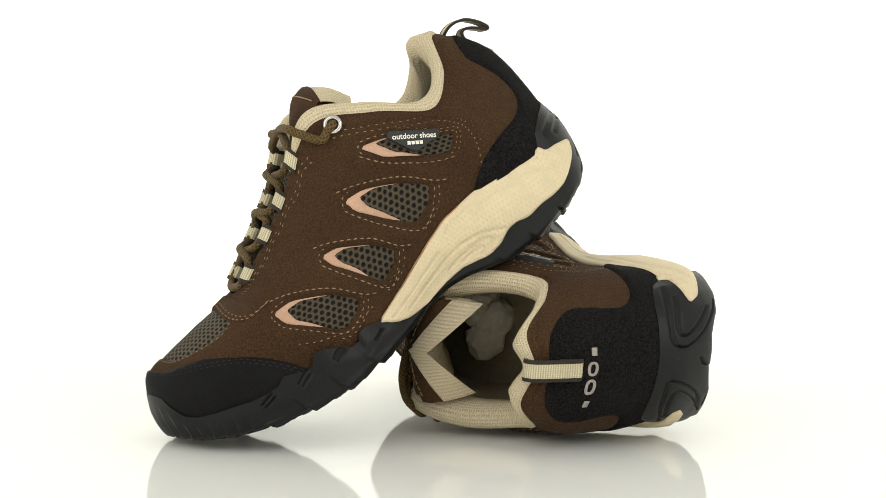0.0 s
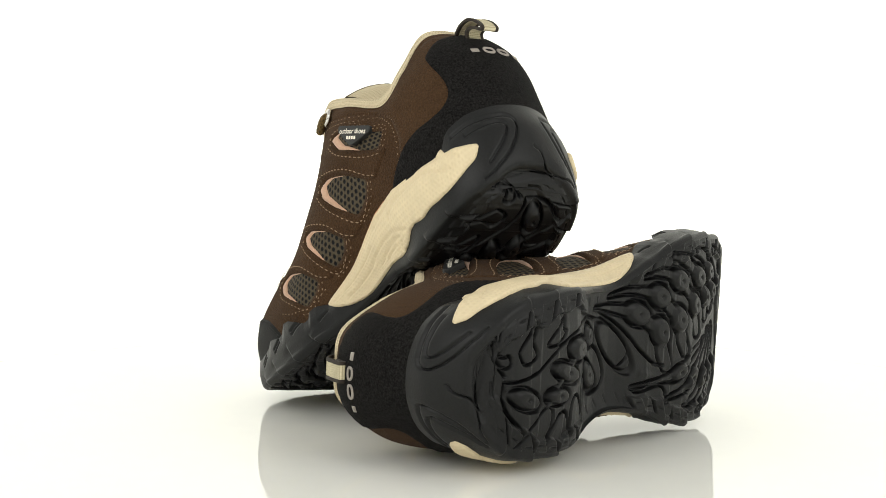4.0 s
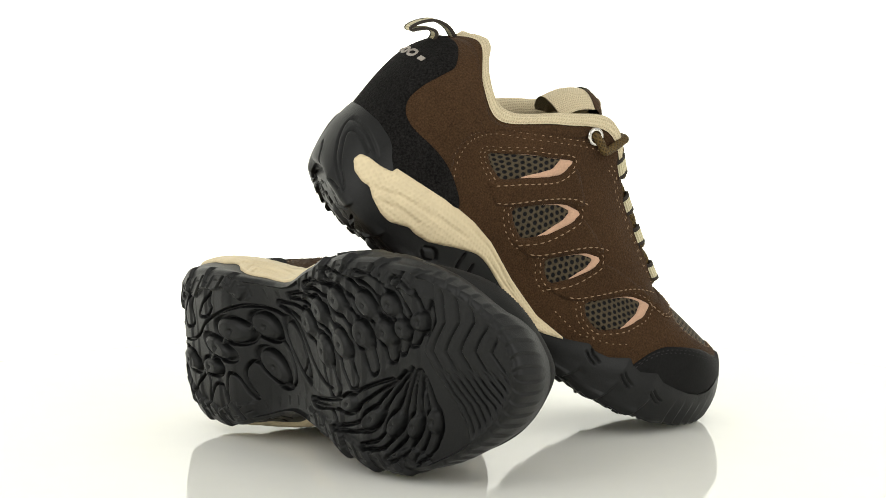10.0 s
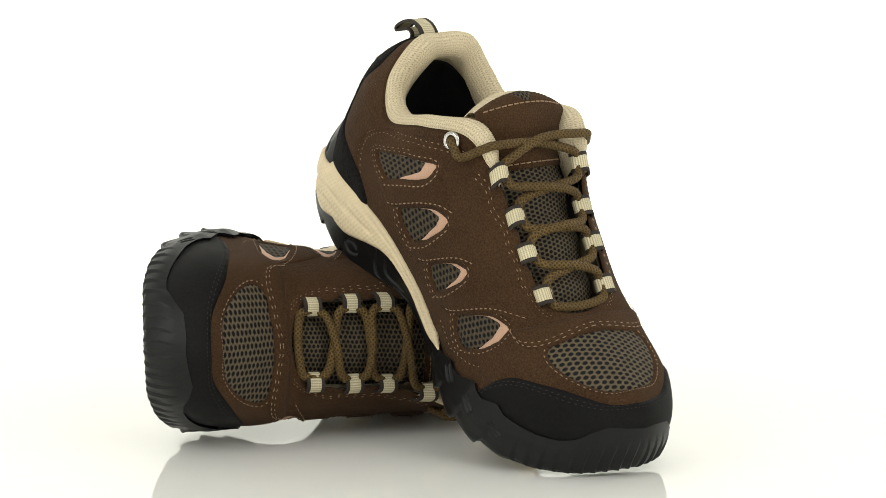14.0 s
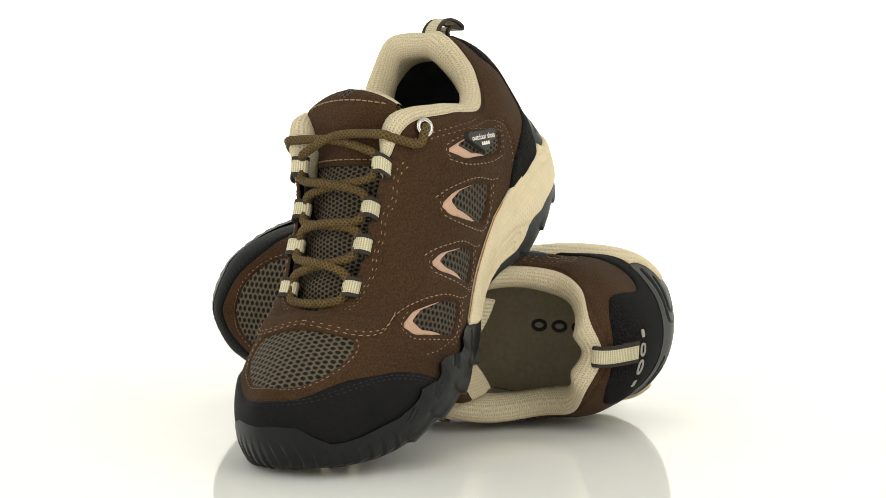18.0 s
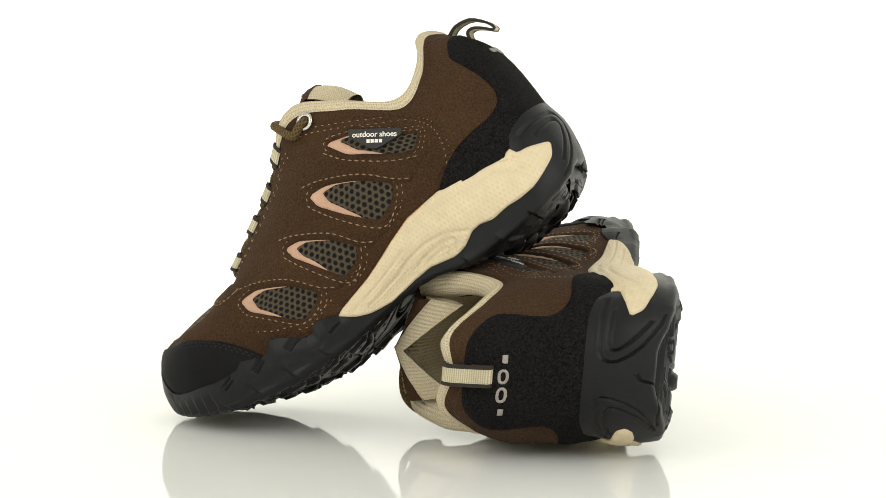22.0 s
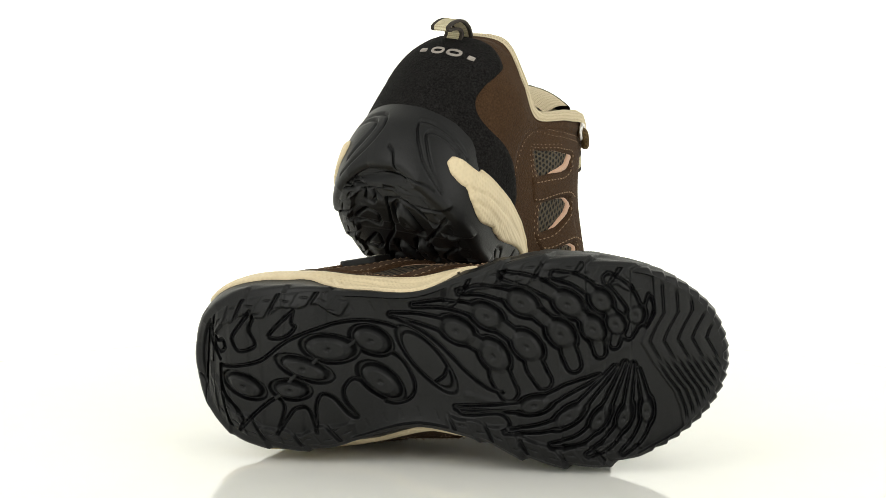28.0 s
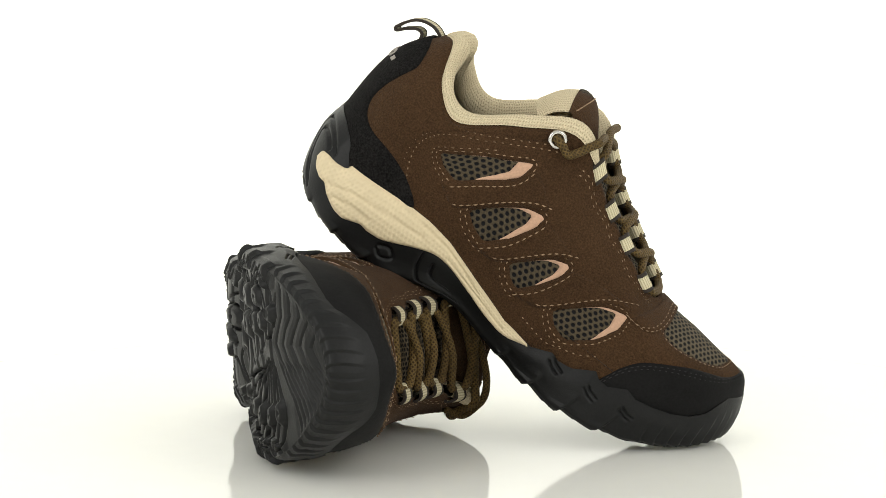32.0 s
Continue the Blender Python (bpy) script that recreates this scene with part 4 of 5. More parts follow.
def wall_relief(s, k, side):
    if side not in WALL_GROOVE:
        WALL_GROOVE[side] = groove_fn(WALL, side, SIDE_LINES_MED if side else SIDE_LINES, 0.62, 1.6, HEEL_LINES_MED if side else HEEL_LINES)
    h = WALL_GROOVE[side](np.stack([s * U, k * WALL.tall], 1))
    x = WALL.spine(s, side)[:, 0]
    # slanting blocks that swell towards the toe and break off
    ph = ((x - 9.0 * k - (143.0 if side == 0 else 151.0)) / 22.0) % 1.0
    saw = np.where(ph < 0.93, ph / 0.93, (1 - ph) / 0.07)
    low = np.clip((0.66 - k) / 0.1, 0, 1) * (0.45 + 0.55 * np.clip((0.4 - k) / 0.1, 0, 1))
    h += 2.8 * (saw - 0.4) * low * np.clip((x - 148) / 8, 0, 1) * np.clip((238 - x) / 8, 0, 1)
    h += 1.6 * (saw - 0.3) * np.clip((0.36 - k) / 0.1, 0, 1) * np.clip((x - 14) / 8, 0, 1) * np.clip((86 - x) / 8, 0, 1)
    # ribs round the toe
    fin = ((s * U + 3.0 * np.sin(k * 3.0)) / 7.0) % 1.0
    h += 1.1 * (np.where(fin < 0.78, fin / 0.78, (1 - fin) / 0.22) - 0.6) * np.clip((x - 232) / 8, 0, 1) * np.clip((0.86 - k) / 0.3, 0, 1) * np.clip(k / 0.08, 0, 1)
    return h


def tongue(part, root, g, end, fold):
    line = np.array(((209, 64), (190, 73.5), (168, 87), (143, 102.5), (127, 116.5), (118, 128.5), (111.5, 135), (103.5, 136), (94, 129.5), (87, 119)), float)
    n, m = end, 17
    c = spline(line, np.linspace(0, 1, 64)[:n])
    t = np.gradient(c, axis=0)
    t /= np.linalg.norm(t, axis=1)[:, None]
    nrm = np.stack([t[:, 1], -t[:, 0]], 1)
    w = np.interp(np.linspace(0, 1, 64)[:n], (0, 0.4, 0.6, 0.8, 1), (20, 24, 29, 28, 23))
    v = np.linspace(-1, 1, m)
    arc = np.concatenate([[0], np.cumsum(np.linalg.norm(np.diff(c, axis=0), axis=1))])
    for nm, lift, mat, lab, a, b in (("tongue", 0.0, SUEDE, "brown suede tongue", 25, min(n, 51)), ("tongue_net", 0.0, TOE_NET, "olive net part of the tongue", 0, 26),
                                     ("tongue_tip", 2.0, NET, "dark net strip at the tongue's tip", 44, min(n, 51)),
                                     ("tongue_back", 0.8, PAD, "beige net back of the tongue", 50, n), ("tongue_lining", -6.0, PAD, "beige net lining of the tongue", 0, n)):
        pts = np.zeros((b - a, m, 3))
        drop = 9.0 * v ** 2
        for i in range(a, b):
            puff = (1.2 if mat is SUEDE else (-0.8 * abs(i - 48) / 4 if mat is NET else 0.0)) + (1.3 * math.sin(i * 0.95) if i < 26 else 0)
            li = lift + puff if lift >= 0 else lift * min(1.0, (n - 1 - i) / 4 + 0.05)
            q = c[i] + nrm[i] * li
            # the lying shoe's tongue is folded down its middle
            slip = fold * (np.abs(v) - 0.45) * max(0.0, (i - 30) / 30)
            pts[i - a, :, 0] = q[0] - nrm[i, 0] * drop + t[i, 0] * slip
            pts[i - a, :, 1] = v * w[i] * (0.55 if mat is NET else 1.0)
            pts[i - a, :, 2] = q[1] - nrm[i, 1] * drop + t[i, 1] * slip
        uv = np.stack(np.meshgrid(arc[a:b], v * 25, indexing="ij"), -1).reshape(-1, 2) * 0.00125
        fs = grid_faces(b - a, m)
        if lift < 0:
            fs = [f[::-1] for f in fs]
        part(nm, pts.reshape(-1, 3), fs, mat, plabel=lab, uv=uv)
        if mat is SUEDE:
            # a row of stitches along each hem
            for i in (1, 18):
                row = resample(pts[i, 1:-1], 3.6)
                for p, q in zip(row[:-1], row[1:]):
                    lift3 = np.array([nrm[a + i, 0], 0, nrm[a + i, 1]]) * 0.35
                    v3, f3 = tube(np.linspace(p + lift3, p + (q - p) * 0.72 + lift3, 4), 0.36, 6)
                    part("stitch", v3, f3, THREAD)


def widen(poly, d):
    """A closed outline pushed out by d."""
    p = resample(poly, 1.5, True)
    t = np.roll(p, -1, 0) - np.roll(p, 1, 0)
    t /= np.linalg.norm(t, axis=1)[:, None] + 1e-9
    n = np.stack([t[:, 1], -t[:, 0]], 1)
    area = 0.5 * np.sum(p[:, 0] * np.roll(p[:, 1], -1) - np.roll(p[:, 0], -1) * p[:, 1])
    return p + n * d * (1 if area > 0 else -1)


def strap(path, width, thick, across):
    """A flat band along a path: verts and faces, across is its broad direction."""
    p = np.asarray(path, float)
    a = np.broadcast_to(np.asarray(across, float), p.shape)
    t = np.gradient(p, axis=0)
    n = np.cross(t, a)
    n /= np.linalg.norm(n, axis=1)[:, None] + 1e-9
    v = np.stack([p - a * width / 2 + n * thick / 2, p + a * width / 2 + n * thick / 2, p + a * width / 2 - n * thick / 2, p - a * width / 2 - n * thick / 2], 1)
    m = len(p)
    f = [(i * 4 + j, i * 4 + (j + 1) % 4, (i + 1) * 4 + (j + 1) % 4, (i + 1) * 4 + j) for i in range(m - 1) for j in range(4)]
    f += [(3, 2, 1, 0), ((m - 1) * 4, (m - 1) * 4 + 1, (m - 1) * 4 + 2, (m - 1) * 4 + 3)]
    return v.reshape(-1, 3), f


def webbing(part, name, path, width, across, thick=1.1, label="cream webbing"):
    """A ribbed cream band with dark woven edges. across: its broad direction."""
    path = resample(path, 0.9)
    v, f = strap(path, width - 3.0, thick, across)
    along = np.concatenate([[0], np.cumsum(np.linalg.norm(np.diff(path, axis=0), axis=1))]) * 0.001
    uv = np.stack([np.tile((0.0, 1.0, 1.0, 0.0), len(path)), np.repeat(along, 4)], 1)
    band = part(name, v, f, WEB, plabel=label, smooth=False, uv=uv)
    a = np.broadcast_to(np.asarray(across, float), path.shape)
    for sgn in (-1, 1):
        v, f = strap(path + a * sgn * (width / 2 - 0.8), 1.9, thick * 1.25, across)
        part("woven_edge", v, f, WEB_EDGE, parent=band, plabel="dark brown woven edge", smooth=False)
    return band


def lace_cord(part, path, r, label):
    """A round cord along a path, a part of its own."""
    sides, m = 12, len(path)
    v, f = tube(path, r, sides, up=(0.4, 0.3, 0.86))
    along = np.concatenate([[0], np.cumsum(np.linalg.norm(np.diff(path, axis=0), axis=1))]) * 0.001
    # the seam of the measure lies underneath
    uv = np.stack([np.repeat(along, sides), np.tile(np.abs(np.arange(sides) / sides * 2 - 1), m)], 1)
    part("lace", v, f, CORD, plabel=label, uv=uv)




def details(part, patch, stitches, root, g, pull_up, paper, maps, walls, holes, vamp_hole, cap, hp):
    lat, med, vamp, heel, toe = maps
    wl, wm = walls

    # blush crescents at the front of each window
    for i, h in enumerate(holes):
        ring = resample(h, 1.2, True)
        rear = ring[np.argsort(ring[:, 0])[:6]].mean(0)
        k = np.argmax(np.linalg.norm(ring - rear, axis=1))
        tip, m = ring[k], len(ring)
        size = np.linalg.norm(tip - rear)
        n1 = int(m * 0.31)
        path = ring[np.arange(k - n1, k + n1 + 1) % m]
        t = np.linspace(-1, 1, len(path))
        pull = (rear - path) / (np.linalg.norm(rear - path, axis=1)[:, None] + 1e-9)
        inner = path + pull * (0.17 * size * (1 - np.abs(t) ** 1.25))[:, None]
        out = path - pull * 0.9
        patch("blush_trim", np.vstack([out, inner[::-1][1:-1]]), vamp, PINK, thick=0.7, r=0.8, step=1.5, plabel="pale blush suede trim")
        # stitches round the window
        for d, rows in ((2.6, (0.0, 1.0)), (5.2, (0.0, 0.55))):
            ring = widen(h, d)
            x1 = ring[:, 0].min() + (ring[:, 0].max() - ring[:, 0].min()) * rows[1]
            ring = np.vstack([ring, ring[:1]]) if rows[1] == 1.0 else ring[ring[:, 0] < x1]
            if rows[1] < 1.0:
                k = np.argmax(np.linalg.norm(np.diff(np.vstack([ring, ring[:1]]), axis=0), axis=1)) + 1
                ring = np.roll(ring, -k, 0)
            stitches("stitching", ring, vamp, THREAD, 1.25)

    # long seams on both sides
    for side, fn in ((0, lat), (1, med)):
        for off in (0.0, 3.0):
            seam = flat(UPPER, side, [(122, 111 + off), (104, 105 + off), (82, 93 + off), (64, 84 + off), (54 - off, 74), (53 - off, 62), (58 - off, 50), (64 - off, 45)])
            stitches("stitching", spline(seam, np.linspace(0, 1, 40)), fn, THREAD, 1.25)
        seam = flat(UPPER, side, [(39, 100), (38, 84), (38, 66)])
        stitches("stitching", seam, fn, THREAD, 1.2, w=0.3)
        # scalloped rows beside the laces
        s = np.linspace(5.3 / 11, 7.6 / 11, 60)
        for off in (0.0, 2.6):
            wave = 1.6 * np.cos((UPPER.at(s, np.ones(60), side)[:, 0] - ROW_X[0]) / 19.0 * 2 * np.pi)
            v = V - 8.5 - off + wave
            stitches("stitching", np.stack([s * U, v], 1), fn, THREAD, 1.25)
        # straps of suede between the windows
        wins = WIN_MED if side else WIN_LAT
        for upper, lower in zip(wins[:-1], wins[1:]):
            u, l = np.array(upper, float), np.array(lower, float)
            nu = 3 if len(u) == 6 else 4
            # along the upper window's lower edge, from its rear to its tip, and back over the lower window's upper edge
            uc, lc = u.mean(0), l.mean(0)
            under = [p + (p - uc) / np.linalg.norm(p - uc) * 1.6 for p in u[nu:]]
            over_ = [p + (p - lc) / np.linalg.norm(p - lc) * 1.6 for p in l[:len(l) // 2]]
            rear_u, rear_l = under[0] + (-7.0, -2.5), over_[-1] + (-7.5, -4.5)
            tip_u, tip_l = u[0] + (2.5, -1.0), l[0] + (1.5, 3.5)
            q = flat(UPPER, side, np.array([rear_u, *under, tip_u, tip_l, *over_[1:], rear_l]))
            q = rounded(q, 2, 0.18)
            patch("side_strap", q, fn, SUEDE, thick=0.8, r=0.7, step=2.2, lift=1.15, sink=0.5, plabel="brown suede side strap")
            for row in (np.array([*under, tip_u]) + (0.6, -2.2), np.array([tip_l, *over_[1:], rear_l]) + (-0.8, 2.0)):
                row = flat(UPPER, side, row)
                stitches("stitching", spline(row, np.linspace(0, 1, 30)), fn, THREAD, 2.15)
        # the lower edge of the upper, beside the toes
        seam = flat(UPPER, side, [(150, 27), (168, 24), (186, 30), (196, 36)])
        stitches("stitching", seam, fn, THREAD, 1.25)

    # band of suede across the front of the laces
    fr = np.array([(252.5, V), (251.5, V - 12), (247, V - 25), (238, V - 36), (226, V - 38), (229, V - 26), (235, V - 13), (241.5, V)])
    mir = np.stack([fr[-2:0:-1, 0], 2 * V - fr[-2:0:-1, 1]], 1)
    patch("instep_band", rounded(np.vstack([fr, mir]), 1, 0.2), vamp, SUEDE, thick=1.1, r=1.2, step=2.0, lift=1.1, sink=0.8, plabel="brown suede band before the laces")
    arcs = np.vstack([fr[4:0:-1], fr[:1], np.stack([fr[1:5, 0], 2 * V - fr[1:5, 1]], 1)])
    for d in (2.2, 5.0):
        stitches("stitching", spline(arcs - (d, 0), np.linspace(0, 1, 60)), vamp, THREAD, 2.2)
    ring = widen(vamp_hole, 2.2)
    stitches("stitching", np.vstack([ring, ring[:1]]), vamp, THREAD, 1.25)

    # black stitches on the toe cap
    for d in (3.0, 6.0):
        q = cap[1:-1:5] - np.array([0, d])
        stitches("stitching", spline(q, np.linspace(0, 1, 60)), toe, BLACK_THREAD, 2.4)

    # glue line over the cream on the outer side
    gl = [(80, 42.6), (92, 40.2), (106, 35.4), (128, 26.6), (150, 20.4), (149, 18.6), (127, 24.4), (105, 33.2), (92, 38.0), (80, 40.8)]
    patch("glue_line", flat(WALL, 0, gl), wl, GLUE, thick=0.5, r=0.6, step=1.5, lift=1.0 if g > 0 else 0.0, plabel="brownish line of glue")

    # stitched emblem on the tongue
    for k in range(3):
        q = np.array([(119.5, -8 + k * 6, 121.5), (119.5, -3.4 + k * 6, 121.5), (116.2, -3.4 + k * 6, 124.6), (116.2, -8 + k * 6, 124.6)]) + np.array([1.0, 0, 1.1])
        part("emblem", np.vstack([q, q - np.array([0.8, 0, 0.8])]), [(0, 1, 2, 3), (0, 4, 5, 1), (1, 5, 6, 2), (2, 6, 7, 3), (3, 7, 4, 0)], PINK, plabel="blush stitched emblem", smooth=False)

    # heel embroidery: plain shapes
    for a, b, w in ((-19.5, -14.5, 0), (-12.5, -5.0, 1), (-3.5, 3.5, 1), (5.0, 11.5, 2)):
        zc = 92.6 - 0.004 * ((a + b) / 2 + 4) ** 2
        box = []
        for o, z in ((a, zc - 2.5), (b, zc - 2.5), (b, zc + 2.5), (a, zc + 2.5)):
            q = flat(UPPER, 0, [(abs(o) + 0.01, z)], 0.0, (1, 2))[0]
            box.append((q[0] * np.sign(o if o else 1), q[1]))
        box = np.array(box)
        c = box.mean(0)
        if w != 1:
            box = c + (box - c) * np.array([0.6, 0.5])
            patch("embroidery", box, heel, SILVER, thick=0.5, r=0.5, step=0.9, lift=3.3, plabel="grey stitched emblem")
        else:
            patch("embroidery", rounded(box, 3), heel, SILVER, thick=0.5, r=0.5, step=0.8, lift=3.3, holes=[rounded(c + (box - c) * np.array([0.66, 0.46]), 3)],
                  plabel="grey stitched emblem")

    # label on the outer side, with its words
    mid = flat(UPPER, 0, [(80.5, 84.5)])
    p0, n0 = lat(mid, np.array([2.0]))
    p0, n0 = p0[0], n0[0]
    e1 = np.array([-27.0, 0, -17.0])
    e1 -= n0 * (e1 @ n0)
    e1 /= np.linalg.norm(e1)
    e2 = np.cross(n0, e1)
    e2 *= np.sign(e2[2])
    if g < 0:
        e1 = -e1
    shape = np.array([(-15, 3.4), (-14.2, 0.6), (-1.6, -6.6), (1.6, -6.6), (14.2, 0.6), (15, 3.4), (13.6, 4.4), (-13.6, 4.4)])
    front = p0 + e1 * shape[:, :1] + e2 * shape[:, 1:] + n0 * 1.0 - n0 * (0.0045 * shape[:, :1] ** 2)
    rim = front * 0.97 + front.mean(0) * 0.03
    lv = np.vstack([rim + n0 * 0.5, front, front - n0 * 2.6])
    lf = [tuple(range(8))] + [(i + 8 * r, (i + 1) % 8 + 8 * r, (i + 1) % 8 + 8 * (r + 1), i + 8 * (r + 1)) for i in range(8) for r in (0, 1)]
    if np.cross(lv[2] - lv[0], lv[5] - lv[0]) @ n0 < 0:
        lf = [f[::-1] for f in lf]
    else:
        lf = [lf[0]] + [f[::-1] for f in lf[1:]]
    if np.cross(lv[2] - lv[0], lv[5] - lv[0]) @ n0 < 0:
        lf = [lf[0]] + [f[::-1] for f in lf[1:]]
    lab = part("label", lv, lf, LABEL, plabel="black woven label with pale words", smooth=False)
    cu = bpy.data.curves.new("words", "FONT")
    cu.body, cu.size, cu.align_x, cu.offset = "outdoor shoes", 4.1, "CENTER", 0.075
    tmp = new("words", cu)
    me = bpy.data.meshes.new_from_object(tmp)
    bpy.data.objects.remove(tmp)
    tv = np.array([tuple(v.co) for v in me.vertices])
    tf = [tuple(p.vertices) for p in me.polygons]
    if g < 0:
        tf = [f[::-1] for f in tf]
    bpy.data.meshes.remove(me)
    up = e2 * 1.0
    wv = p0 + e1 * tv[:, :1] + up * (tv[:, 1:2] - 0.1) + n0 * (1.65 - 0.0045 * tv[:, :1] ** 2)
    fs = tf
    a, b, c = wv[fs[0][0]], wv[fs[0][1]], wv[fs[0][2]]
    if np.cross(b - a, c - a) @ n0 < 0:
        fs = [f[::-1] for f in fs]
    part("words", wv, fs, INK, parent=lab, plabel="pale woven words", smooth=False)
    for k in range(4):
        cx = -4.2 + k * 2.8
        q = [(cx * 0.8 - 0.9, -3.4), (cx * 0.8 + 0.9, -3.4), (cx * 0.8 + 0.9, -1.5), (cx * 0.8 - 0.9, -1.5)]
        pts = np.array([p0 + e1 * x + up * y + n0 * 1.62 for x, y in q])
        fc = (0, 1, 2, 3)
        if np.cross(pts[1] - pts[0], pts[2] - pts[0]) @ n0 < 0:
            fc = (3, 2, 1, 0)
        part("mark", pts, [fc], INK, parent=lab, smooth=False)

    # steel eyelets
    eye = []
    for side, fn in ((0, lat), (1, med)):
        f0 = flat(UPPER, side, [(109.5, 114.5)])
        p, n = fn(f0, np.array([3.0]))
        p, n = p[0], n[0]
        a = np.cross(n, (0, 0, 1.0))
        a /= np.linalg.norm(a)
        b = np.cross(n, a)
        th = np.linspace(0, 2 * np.pi, 25)[:-1]
        ring = p + 3.9 * (np.cos(th)[:, None] * a + np.sin(th)[:, None] * b)
        v, f = tube(ring, 1.35, 8, closed=True, up=n)
        et = part("eyelet", v, f, STEEL, plabel="steel eyelet")
        v = np.vstack([p + 3.6 * (np.cos(th)[:, None] * a + np.sin(th)[:, None] * b) + n * 0.1, [p + n * 0.1]])
        fs = [(i, (i + 1) % 24, 24) for i in range(24)]
        q = np.cross(v[1] - v[0], v[24] - v[0]) @ n
        part("hole", v, fs if q > 0 else [f[::-1] for f in fs], LABEL, parent=et, plabel="dark eyelet hole")
        eye.append((p, n))

    # webbing loops for the laces
    gate = {}
    for side, fn in ((0, lat), (1, med)):
        sg = 1 if side == 0 else -1
        for i, x in enumerate(ROW_X):
            ss = np.linspace(0.4, 0.72, 200)
            top = UPPER.at(ss, np.ones(200), side)
            s = ss[np.argmin(np.abs(top[:, 0] - x))]
            t = UPPER.at(np.array([s]), np.array([1.0]), side)[0]
            tang = UPPER.at(np.array([s + 0.01]), np.array([1.0]), side)[0] - UPPER.at(np.array([s - 0.01]), np.array([1.0]), side)[0]
            tang[1] = 0
            tang /= np.linalg.norm(tang)
            o1 = UPPER.point(s, 0.955, side, 1.3)[0][0]
            o2 = UPPER.point(s, 0.975, side, 2.7)[0][0]
            nrm = np.cross(tang, (0, 1.0, 0))
            nrm *= np.sign(nrm[2])
            ins = np.array([0, -sg, 0.0])
            pts = np.array([o1, o2, t + nrm * 3.2 - ins * 0.5, t + nrm * 3.0 + ins * 3.5, t + nrm * 0.6 + ins * 6.5, t - nrm * 3.0 + ins * 5.0])
            path = spline(pts, np.linspace(0, 1, 16))
            webbing(part, "lace_loop", path, 10.0, tang if side == 0 else tang, thick=1.0, label="cream webbing lace loop")
            gate[side, i] = (t + nrm * 1.0 + ins * 4.0, tang, nrm)

    # laces: two cords crossing from row to row, and the bar at the front
    for first, lift in ((0, 2.2), (1, -0.6)):
        pts, side = [], first
        t, tang, nrm = gate[1 - first, 3]
        a = gate[first, 3]
        if first == 0:
            pts += [gate[1, 3][0] + tang * 3, gate[1, 3][0] + tang * 7 + np.array([0, 3, 0]), (gate[0, 3][0] + gate[1, 3][0]) / 2 + tang * 9 + nrm * 1.0,
                    gate[0, 3][0] + tang * 7 - np.array([0, 3, 0]), gate[0, 3][0] + tang * 3]
        for i in (3, 2, 1, 0):
            p, tang, nrm = gate[side, i]
            pts += [p + tang * 3.0, p - tang * 3.5]
            if i:
                q, tg, nr = gate[1 - side, i - 1]
                m = (p + q) / 2
                sg = np.array([0, 1.0 if side == 0 else -1.0, 0])
                pts += [p - tang * 8.2 - sg * 4 + nrm * (1.5 + lift * 0.4), m + nrm * (3.2 + lift), q + tg * 8.2 + sg * 4 + nr * (1.5 + lift * 0.4)]
                side = 1 - side
        p, tang, nrm = gate[side, 0]
        ep, en = eye[1 - side]
        sg = np.array([0, 1.0 if side == 0 else -1.0, 0])
        pts += [p - tang * 7 - sg * 5 + nrm * (2.5 + lift * 0.5), np.array([p[0] - 8, -sg[1] * 2.0, p[2] + 11 + lift])]
        far = 1 - side
        ss = np.linspace(0.4, 0.72, 200)
        top = UPPER.at(ss, np.ones(200), far)
        e = top[np.argmin(np.abs(top[:, 0] - 126))]
        on = (lat, med)[far]
        pts += [e + np.array([2.5, sg[1] * 3.0, 5.0 + lift * 0.4]), e + np.array([0.5, -sg[1] * 2.4, 1.6])]
        pts += [on(flat(UPPER, far, [(119, 111.5)]), np.array([4.4]))[0][0], on(flat(UPPER, far, [(113.5, 113.2)]), np.array([4.8]))[0][0], ep + en * 0.8, ep - en * 4.0]
        q = resample(spline(np.array(pts), np.linspace(0, 1, 46 * 5)), 0.8)
        lace_cord(part, q, 2.35, "dark olive brown round plaited lace")

    # pull strap on the heel
    if pull_up:
        path = np.array(((30, 0, 110), (24.5, 0, 114.5), (18, 0, 117), (10, 0, 115.5), (4, 0, 110), (1, 0, 104.5), (2.5, 0, 103.5), (6, 0, 107), (11, 0, 110.5), (15, 0, 110), (16, 0, 104)))
        path = spline(path, np.linspace(0, 1, 60))
    else:
        path = np.array(((33, 0, 115), (29.5, 0, 121.5), (22, 0, 120), (15, 0, 111), (10, 0, 103), (9, 0, 100.5), (11, 0, 99.5), (16, 0, 109)))
        path = spline(path, np.linspace(0, 1, 60))
    webbing(part, "pull_strap", path, 11.0, np.array([0, 1.0, 0]), thick=1.2, label="cream webbing heel strap with dark edges")

    if paper:
        # tissue stuffed into the toe, and the tail of the lace
        rs = np.random.RandomState(4)
        for c in ((172, 6, 52), (166, -13, 46), (176, 10, 45), (163, -2, 42)):
            bm = bmesh.new()
            bmesh.ops.create_icosphere(bm, subdivisions=3, radius=13)
            vs = np.array([tuple(v.co) for v in bm.verts])
            fs = [tuple(v.index for v in f.verts) for f in bm.faces]
            bm.free()
            k = np.array([noise.turbulence(Vector(v) * 0.11 + Vector(c), 3, True) for v in vs])
            vs = vs * (0.75 + 0.35 * k)[:, None] + np.array(c)
            part("tissue", vs, fs, PAPER, plabel="crumpled white tissue paper", smooth=False)
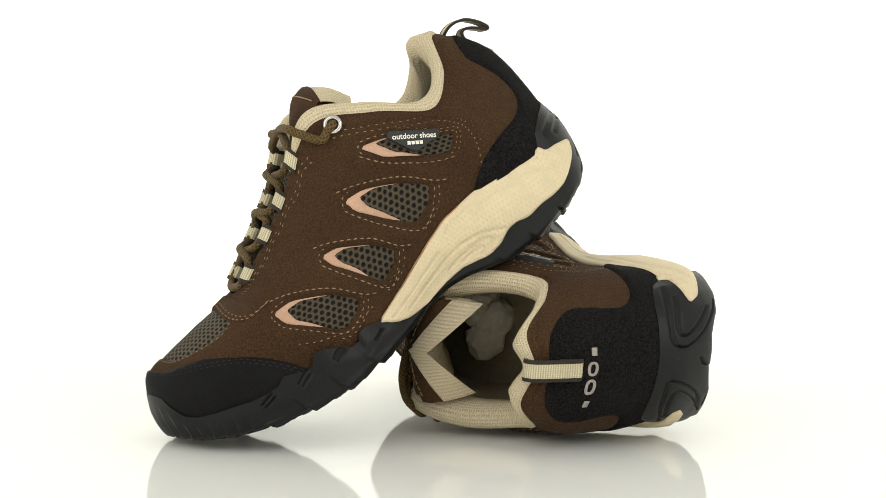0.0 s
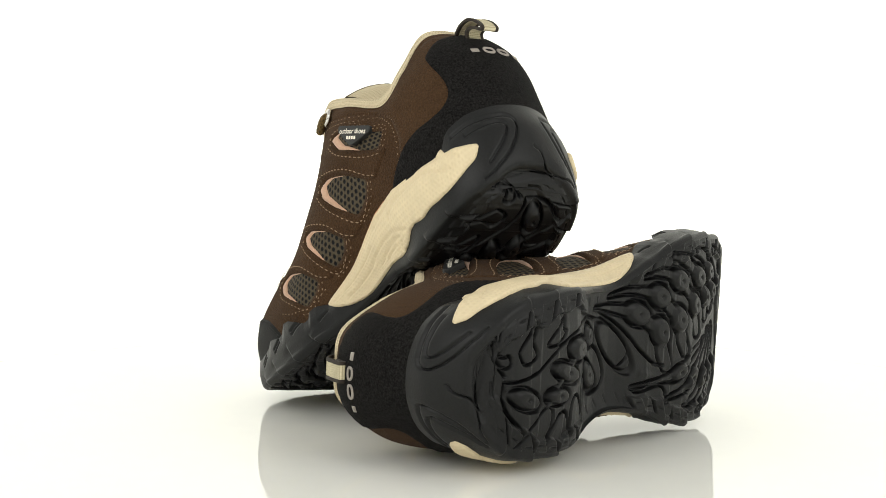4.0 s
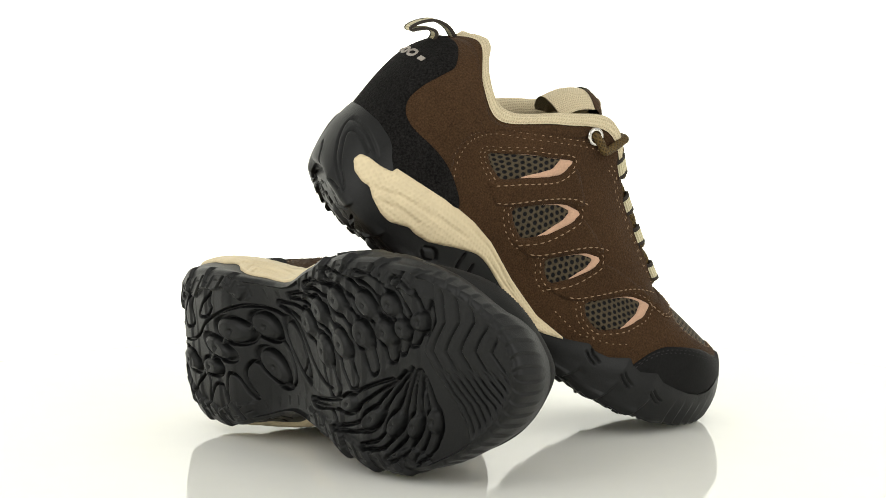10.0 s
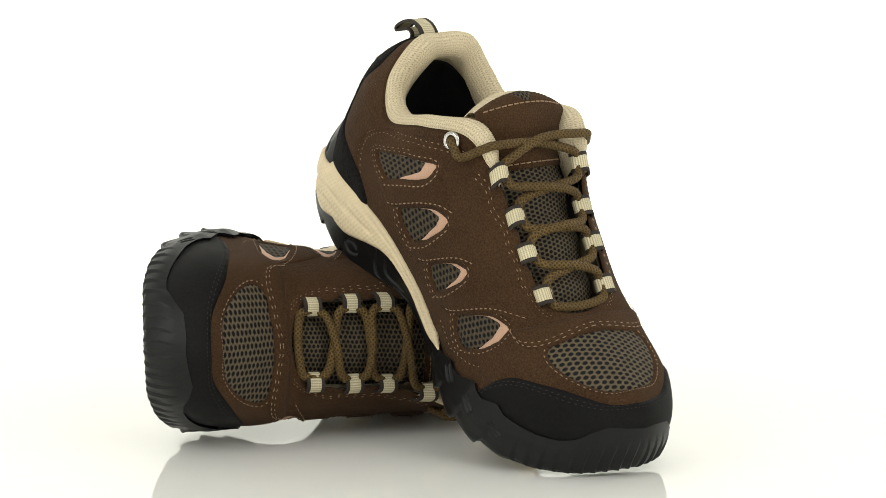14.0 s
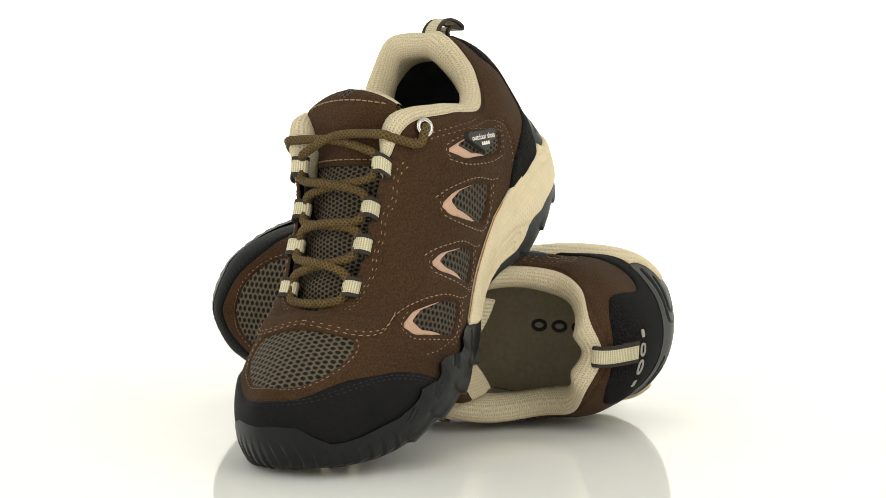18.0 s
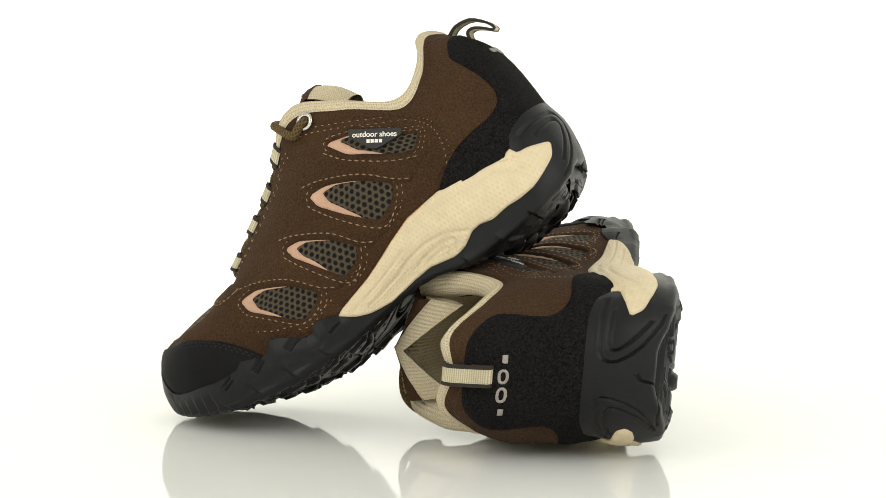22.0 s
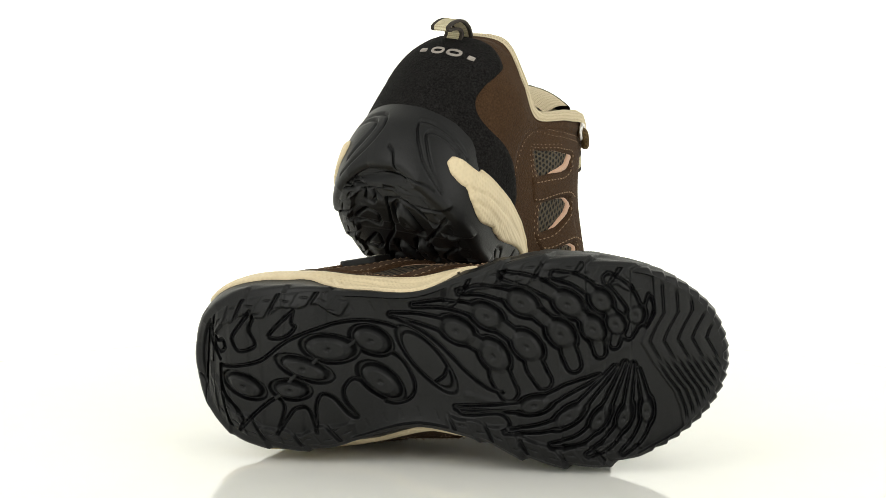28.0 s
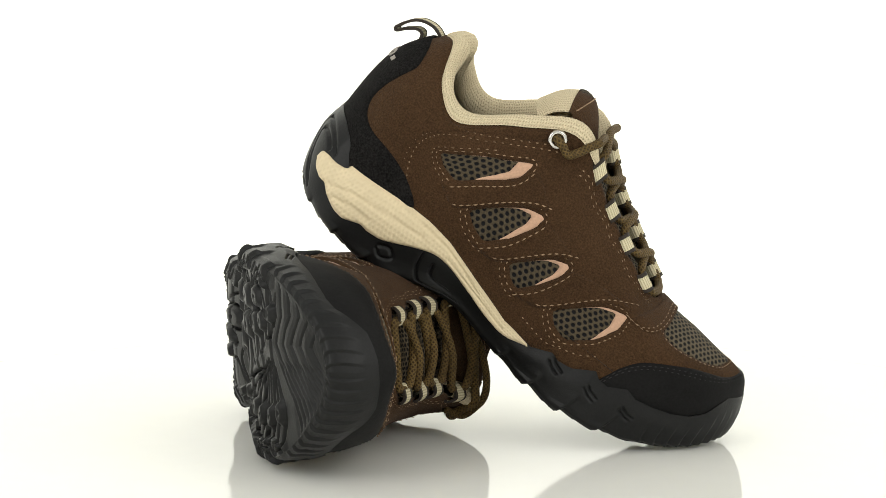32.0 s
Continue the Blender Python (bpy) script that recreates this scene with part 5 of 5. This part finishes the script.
        tail = spline(np.array(((110, -30, 117), (116, -24, 127), (122, 4, 129), (124, -14, 133), (121, -28, 132), (118, -36, 126), (121, -40, 118), (128, -36, 108))), np.linspace(0, 1, 80))
        lace_cord(part, resample(tail, 0.8), 2.1, "loose loop of dark olive lace")


# ---- the turning disc ----
def turntable():
    ob = tagged(new("turntable"), "round glossy white acrylic turntable disc", "turntable")
    n = 160
    R, H = 0.382, 0.012
    top = ((0.0, 0.0), (0.1, 0.0), (0.3, 0.0), (R - 0.0015, 0.0), (R - 0.0004, -0.0004), (R, -0.0015), (R, -0.004))
    low = ((R - 0.0006, -0.004), (R - 0.0006, -H), (R - 0.01, -H - 0.001), (0.0, -H - 0.001))
    for nm, prof, mat, lab in (("disc", top, DISC, ""), ("edge_band", low, RIM, "matt white edge band")):
        vs, fs = [], []
        for r, z in prof:
            vs += [(r * math.cos(2 * math.pi * i / n), r * math.sin(2 * math.pi * i / n), z) for i in range(n)]
        for k in range(len(prof) - 1):
            fs += [(k * n + i, k * n + (i + 1) % n, (k + 1) * n + (i + 1) % n, (k + 1) * n + i)[::-1] for i in range(n)]
        mesh_part(nm, vs, fs, mat, ob, lab, smooth=False)
    return ob


def studio():
    # white sweep under and behind the turntable; its material glows by itself
    n = 24
    prof = [(-3.0, -0.06), (0.9, -0.06)]
    prof += [(0.9 + 0.8 * math.sin(a), -0.06 + 0.8 * (1 - math.cos(a))) for a in np.linspace(0.05, math.pi / 2, n)]
    prof += [(1.7, 3.0)]
    vs = [(x, y, z) for y, z in prof for x in (-4.0, 4.0)]
    fs = [(2 * i, 2 * i + 1, 2 * i + 3, 2 * i + 2) for i in range(len(prof) - 1)]
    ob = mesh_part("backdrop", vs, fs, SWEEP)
    tagged(ob, "plain white studio paper sweep with a glow of its own", "backdrop", kind="structure")
    base = tagged(new("turntable_base"), "low white round base under the turntable disc", "base", kind="structure")
    n = 64
    vs = [(0.2 * math.cos(2 * math.pi * i / n), 0.2 * math.sin(2 * math.pi * i / n), z) for z in (-0.0135, -0.0605) for i in range(n)]
    fs = [(i, n + i, n + (i + 1) % n, (i + 1) % n) for i in range(n)] + [tuple(range(n)), tuple(range(2 * n - 1, n - 1, -1))]
    mesh_part("drum", vs, fs, RIM, base, smooth=False)


SWEEP = bpy.data.materials.new("glowing_white_paper")
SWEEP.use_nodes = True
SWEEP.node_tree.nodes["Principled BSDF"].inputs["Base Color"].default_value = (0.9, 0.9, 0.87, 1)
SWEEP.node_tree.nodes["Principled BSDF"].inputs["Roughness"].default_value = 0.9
# emission keeps the paper white, standing in for lamps on the backdrop
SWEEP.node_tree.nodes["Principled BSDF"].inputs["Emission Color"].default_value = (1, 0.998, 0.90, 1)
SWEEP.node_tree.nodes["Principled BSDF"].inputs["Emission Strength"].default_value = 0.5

studio()
table = turntable()
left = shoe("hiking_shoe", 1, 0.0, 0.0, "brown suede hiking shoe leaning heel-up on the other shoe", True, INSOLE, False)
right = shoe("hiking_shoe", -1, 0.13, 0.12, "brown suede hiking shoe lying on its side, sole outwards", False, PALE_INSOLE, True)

LEFT_POSE = Matrix(((-0.7746, 0.2402, -0.5851, 0.0832), (-0.2377, -0.9678, -0.0826, 0.0259), (-0.5861, 0.0751, 0.8067, 0.1394), (0, 0, 0, 1)))
RIGHT_POSE = Matrix(((-0.5748, -0.0764, -0.8148, 0.1588), (0.8177, -0.0156, -0.5754, -0.0297), (0.0312, -0.9970, 0.0714, 0.0493), (0, 0, 0, 1)))


def motions():
    steps = [SECONDS * i / 128 for i in range(129)]
    for thing, m in ((table, Matrix.Identity(4)), (left, LEFT_POSE), (right, RIGHT_POSE)):
        walk(thing, [(t, Matrix.Rotation(radians(-0.2 - TURN * t), 4, "Z") @ m) for t in steps])


motions()
